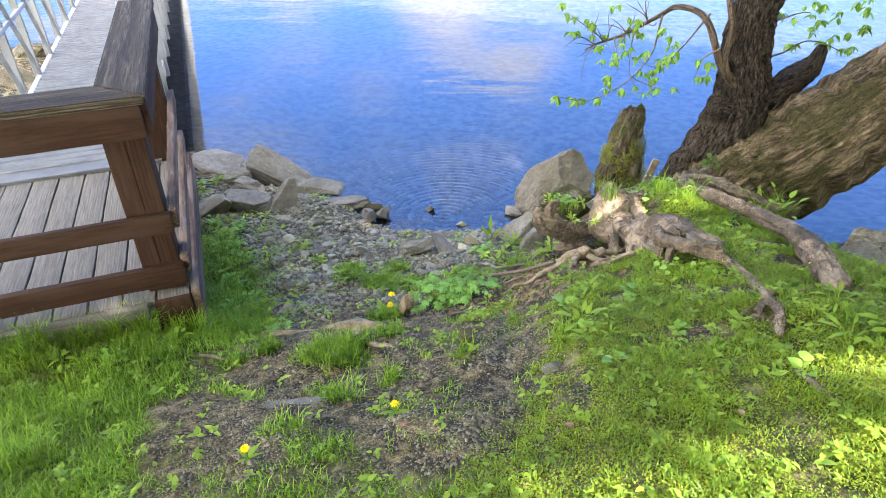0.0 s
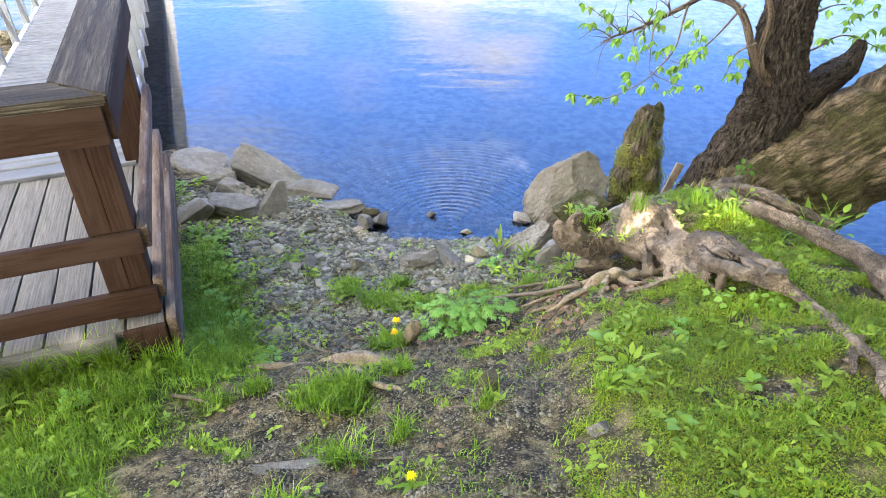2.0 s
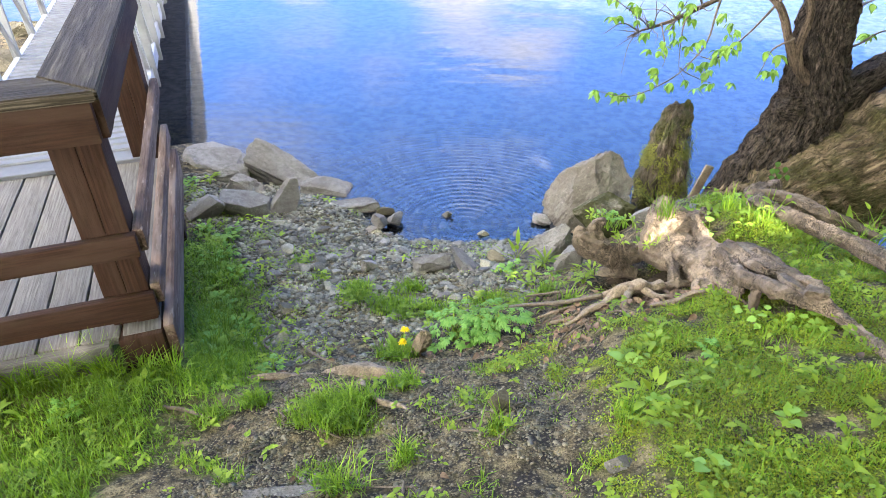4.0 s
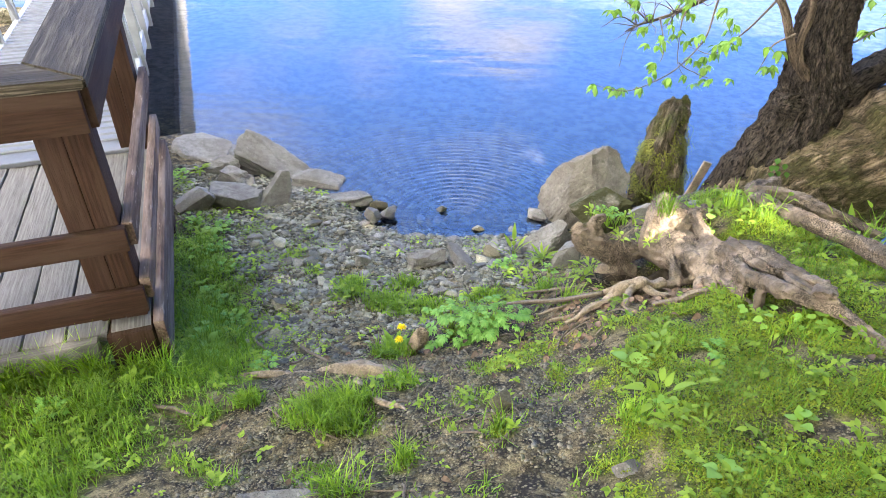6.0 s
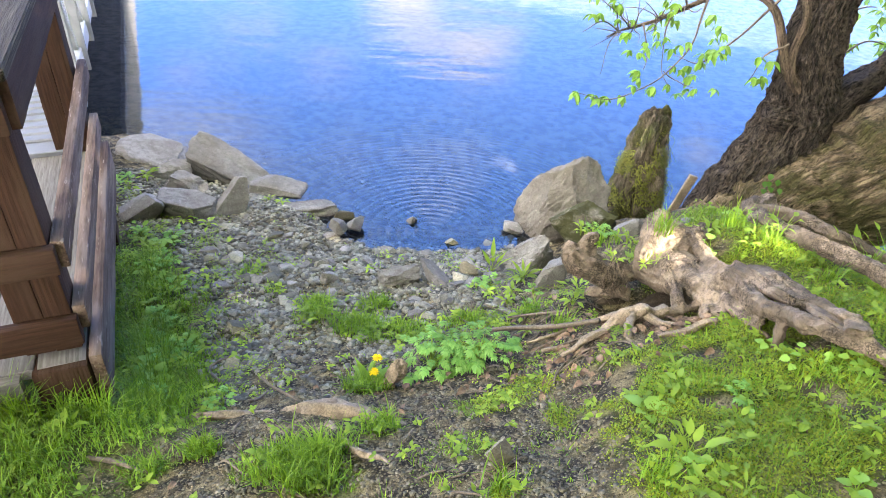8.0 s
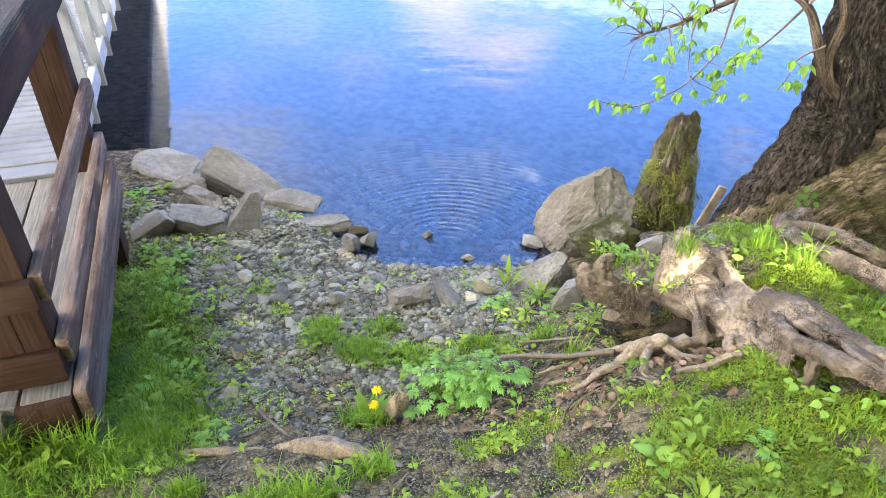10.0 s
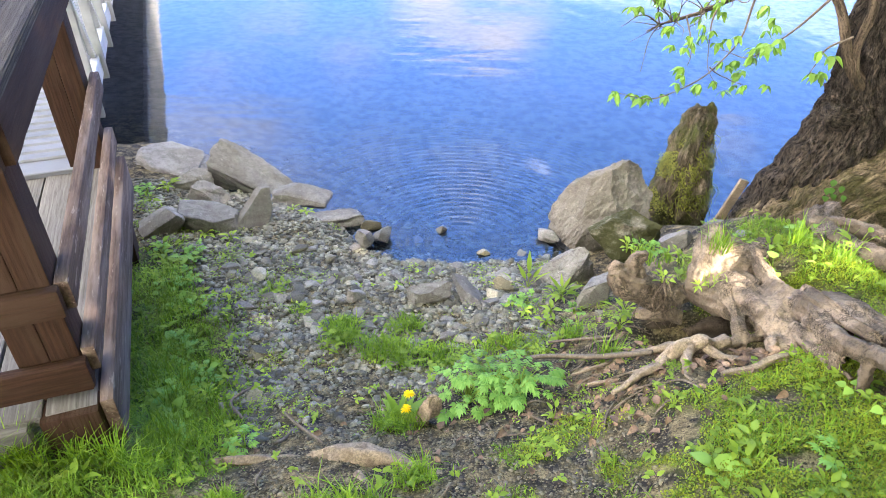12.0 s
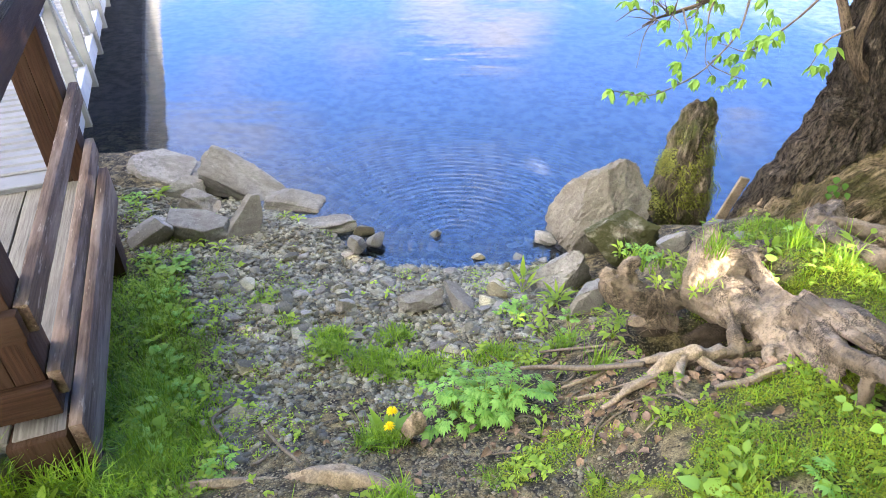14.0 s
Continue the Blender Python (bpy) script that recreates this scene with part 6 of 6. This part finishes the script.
dandelion(-0.26, 2.62, ((0.03, -0.02, 0.17), (0.02, -0.04, 0.12)), 24, 81)
dandelion(-0.10, 1.50, ((0.0, 0.0, 0.045),), 8, 82)
dandelion(-0.517, 1.28, ((0.0, 0.0, 0.05),), 6, 83)

# ---- sticks, litter and the rest ----
STICKS = (
    [(0.22, 2.90, -0.535, 0.008), (0.40, 2.78, -0.41, 0.010), (0.57, 2.66, -0.262, 0.008)],
    [(-0.87, 2.81, -0.65, 0.006), (-0.90, 2.74, -0.64, 0.006), (-0.82, 2.62, -0.58, 0.004)],
    [(-0.80, 2.90, -0.68, 0.004), (-0.88, 2.80, -0.65, 0.005)],
    [(-0.68, 2.66, -0.59, 0.004), (-0.60, 2.55, -0.53, 0.006), (-0.49, 2.41, -0.44, 0.004)],
    [(-0.62, 2.52, -0.52, 0.004), (-0.66, 2.44, -0.48, 0.006)],
    [(-1.05, 2.12, -0.38, 0.007), (-0.95, 2.10, -0.375, 0.008), (-0.84, 2.06, -0.365, 0.004)],
    [(-0.30, 1.66, -0.17, 0.002), (-0.20, 1.66, -0.155, 0.003), (-0.10, 1.64, -0.125, 0.002)],
    [(0.30, 3.00, -0.55, 0.005), (0.45, 2.95, -0.48, 0.006), (0.58, 2.92, -0.42, 0.004)],
    [(1.02, 1.34, 0.285, 0.005), (1.06, 1.22, 0.30, 0.012), (1.10, 1.12, 0.31, 0.008)],
    [(-1.30, 2.26, -0.455, 0.006), (-1.05, 2.28, -0.455, 0.008), (-0.85, 2.27, -0.445, 0.004)],
)
r = np.random.default_rng(53)
for i in range(64):   # short bits of twig strewn on soil and gravel
    sx_, sy_ = (r.uniform(0.15, 0.62), r.uniform(2.35, 3.2)) if i < 42 else (r.uniform(-0.85, 0.3), r.uniform(1.4, 2.75))
    ang, ln_ = r.uniform(0, 6.28), r.uniform(0.05, 0.16)
    ex, ey = sx_ + ln_ * math.cos(ang), sy_ + ln_ * math.sin(ang)
    STICKS += ([(sx_, sy_, floor_z(sx_, sy_) + 0.008, 0.0025), ((sx_ + ex) / 2 + r.normal(0, 0.01), (sy_ + ey) / 2 + r.normal(0, 0.01), floor_z((sx_ + ex) / 2, (sy_ + ey) / 2) + 0.014, 0.0035), (ex, ey, floor_z(ex, ey) + 0.008, 0.002)],)
for i, keys in enumerate(STICKS):
    tagged(limb("stick", keys, M_TWIG, None, per=6, around=8, bark=0.25, seed=300.0 + i, wobble=0.008), "dry grey-brown stick lying on the bank", "stick", "sticks")

r = np.random.default_rng(51)
n = 560
x = np.concatenate([r.normal(0.88, 0.09, 260), r.normal(0.1, 0.25, 60), r.uniform(-0.9, 1.3, 60), r.normal(0.45, 0.16, 180)])
y = np.concatenate([r.normal(2.59, 0.05, 260), r.normal(2.5, 0.12, 60), r.uniform(1.1, 3.0, 60), r.normal(2.62, 0.20, 180)])
v, f = many(leaf_shape(1.0, 0.6, 0.5, 0.6, 4, 0.7), np.stack([x, y, surface(x, y) + r.uniform(0.004, 0.02, n)], -1), r.uniform(0, 6.28, n), r.uniform(-0.3, 0.5, n), r.uniform(0.016, 0.042, n), r.uniform(-0.6, 0.6, n))
tagged(tri_mesh("leaf_litter", v, f, M_DRY), "dry brown fallen leaves round the roots", "dead leaves", kind="stuff")



def tuft(x, y, z, n, tall, seed, label="tuft of bright green grass on the bare root"):
    r = np.random.default_rng(seed)
    v, f = blades(r.normal(x, 0.022, n), r.normal(y, 0.018, n), np.full(n, z), r, np.full(n, tall), 0.0038, 0.7)
    tagged(tri_mesh("grass_tuft", v, f, M_GRASS), label, "grass", "grass tufts")


for k, (tx, ty, tz, tn, th) in enumerate(((0.895, 3.08, -0.14, 60, 0.13), (0.64, 3.13, -0.23, 34, 0.08), (0.70, 3.10, -0.22, 30, 0.06), (1.14, 3.02, -0.06, 40, 0.10), (1.24, 2.92, -0.03, 40, 0.10), (1.30, 3.05, -0.08, 36, 0.11),
                                          (1.30, 2.62, 0.02, 30, 0.12), (1.55, 2.75, 0.02, 36, 0.14), (1.62, 2.84, -0.06, 40, 0.18), (0.83, 2.93, -0.17, 14, 0.05))):
    tuft(tx, ty, tz if tx < 1.2 else floor_z(tx, ty), tn, th, 700 + k)
r = np.random.default_rng(91)
for k, (tx, ty, tr) in enumerate(TUFTS[6:15]):
    for j in range(4):
        ax, ay = tx + r.normal(0, tr * 0.45), ty + r.normal(0, tr * 0.3)
        tuft(ax, ay, floor_z(ax, ay), 48, 0.07, 760 + 4 * k + j, "tuft of bright green grass growing in the shingle")
for k, (tx, ty) in enumerate(((-0.30, 2.56), (-0.26, 2.58), (-0.22, 2.55), (-0.33, 2.60), (-0.42, 2.05), (-0.33, 1.98), (-0.50, 2.0), (-0.30, 2.12), (-0.38, 2.10), (-0.45, 2.10), (-0.40, 2.0), (-0.36, 2.05), (-0.47, 2.06), (-0.34, 2.08), (-0.42, 1.96), (-0.33, 1.64), (-0.28, 1.66), (0.48, 1.80), (0.12, 1.86), (-0.15, 1.80), (0.40, 3.02), (0.47, 2.78))):
    tuft(tx, ty, floor_z(tx, ty), 60, 0.10, 730 + k, "tuft of bright green grass growing on the path")

r = np.random.default_rng(93)
for k in range(18):   # grass standing against the deck's front
    du, dv = -0.02 - 0.085 * k + r.normal(0, 0.02), -0.155 + r.normal(0, 0.012)
    ax, ay = -1.15 + 0.936 * du - 0.352 * dv, 2.47 + 0.352 * du + 0.936 * dv
    tuft(ax, ay, floor_z(ax, ay), 90, 0.15 + r.uniform(-0.03, 0.04), 820 + k, "tall grass standing against the deck's front")

# hair roots hanging under the knob, and a chunk of worn wood by the dandelion
r = np.random.default_rng(77)
for k in range(34):
    hx, hy, hz = 0.70 + r.normal(0, 0.035), 3.00 + r.normal(0, 0.02), -0.27 + r.normal(0, 0.03)
    limb("root", [(hx, hy, hz, 0.0022), (hx + r.normal(0, 0.02), hy - 0.03, hz - 0.05, 0.0018), (hx + r.normal(0, 0.04), hy - 0.04, hz - 0.11, 0.001)], M_ROOT, tree, "thread-like hanging root", per=5, around=5, bark=0.1, seed=400.0 + k, wobble=0.01)
wood_chunk = new("wood_chunk", rock_mesh("wood_chunk", (0.040, 0.034, 0.075), 91, M_ROOT_WORN, 8, 0.16, 4, 0.7))
wood_chunk.matrix_world = pose(-0.165, 2.585, -0.48, 10, 14, 20)
tagged(wood_chunk, "pale chunk of worn wood beside the dandelion", "wood")

M_STUMP_MOSS = leaf_mat("stump_moss", (0.11, 0.12, 0.025), (0.29, 0.30, 0.07), 0.25, 0.7)
# moss and trailing stems on the stump
r = np.random.default_rng(61)
n = 12000
hgt = r.triangular(0.02, 0.34, 0.60, n)
ang = r.uniform(math.pi * 0.95, math.pi * 2.25, n)
rad = np.interp(hgt, (0.0, 0.2, 0.4, 0.53, 0.62), (0.172, 0.155, 0.125, 0.09, 0.065)) * (1.0 + 0.22 * r.uniform(0, 1, n) ** 2.5)
cx, cy = np.interp(hgt, (0, 0.2, 0.4, 0.53, 0.62), (0, 0, 0.015, 0.06, 0.09)), np.interp(hgt, (0, 0.2, 0.4, 0.53, 0.62), (-0.02, 0, 0.06, 0.16, 0.24))
pts = np.stack([cx + rad * np.cos(ang), cy + rad * np.sin(ang), hgt], -1)
ok = np.array([noise.noise(Vector(p) * 7) for p in pts]) > -0.05
pts, ang = pts[ok], ang[ok]
n = len(pts)
v, f = many(tiny, pts, ang - math.pi / 2, r.uniform(-0.8, 1.2, n), r.uniform(0.006, 0.018, n))
tagged(tri_mesh("moss", v, f, M_STUMP_MOSS, stump), "yellow-green moss")
for k in range(90):
    hg, an = r.uniform(0.18, 0.52), r.uniform(math.pi * 1.0, math.pi * 2.1)
    rr = float(np.interp(hg, (0.0, 0.2, 0.4, 0.53, 0.62), (0.172, 0.155, 0.125, 0.09, 0.065))) * 1.12
    sx_, sy_ = float(np.interp(hg, (0, 0.2, 0.4, 0.53), (0, 0, 0.015, 0.06))) + rr * math.cos(an), float(np.interp(hg, (0, 0.2, 0.4, 0.53), (-0.02, 0, 0.06, 0.16))) + rr * math.sin(an)
    limb("stem", [(sx_, sy_, hg, 0.0018), (sx_ * 1.1 + r.normal(0, 0.02), sy_ - 0.025, hg - 0.03, 0.0016), (sx_ * 1.12 + r.normal(0, 0.03), sy_ - 0.045, hg - r.uniform(0.06, 0.14), 0.001)], M_STUMP_MOSS, stump, "trailing pale stem", per=4, around=4, bark=0.0, seed=500.0 + k)

# split slabs of wood along the right-hand ridge of the root
r = np.random.default_rng(97)
for k, (kx, ky, kz, ln_, wd, yaw_, rl) in enumerate(((1.05, 2.64, 0.0, 0.12, 0.045, 98, 15), (1.075, 2.55, 0.035, 0.13, 0.055, 95, 10), (1.09, 2.43, 0.075, 0.11, 0.05, 92, 14), (1.035, 2.46, 0.055, 0.11, 0.032, 98, 40), (1.06, 2.28, 0.115, 0.10, 0.04, 80, 25), (1.11, 2.22, 0.145, 0.07, 0.035, 60, 20))):
    slab = new("slab", rock_mesh("slab", (ln_, wd, 0.022), 600 + k, M_ROOT, 8, 0.14, 4, 0.6, 0.62))
    slab.matrix_local = pose(kx, ky - 0.01, kz - 0.018, rl * 0.6, 17, yaw_)
    slab.parent = tree
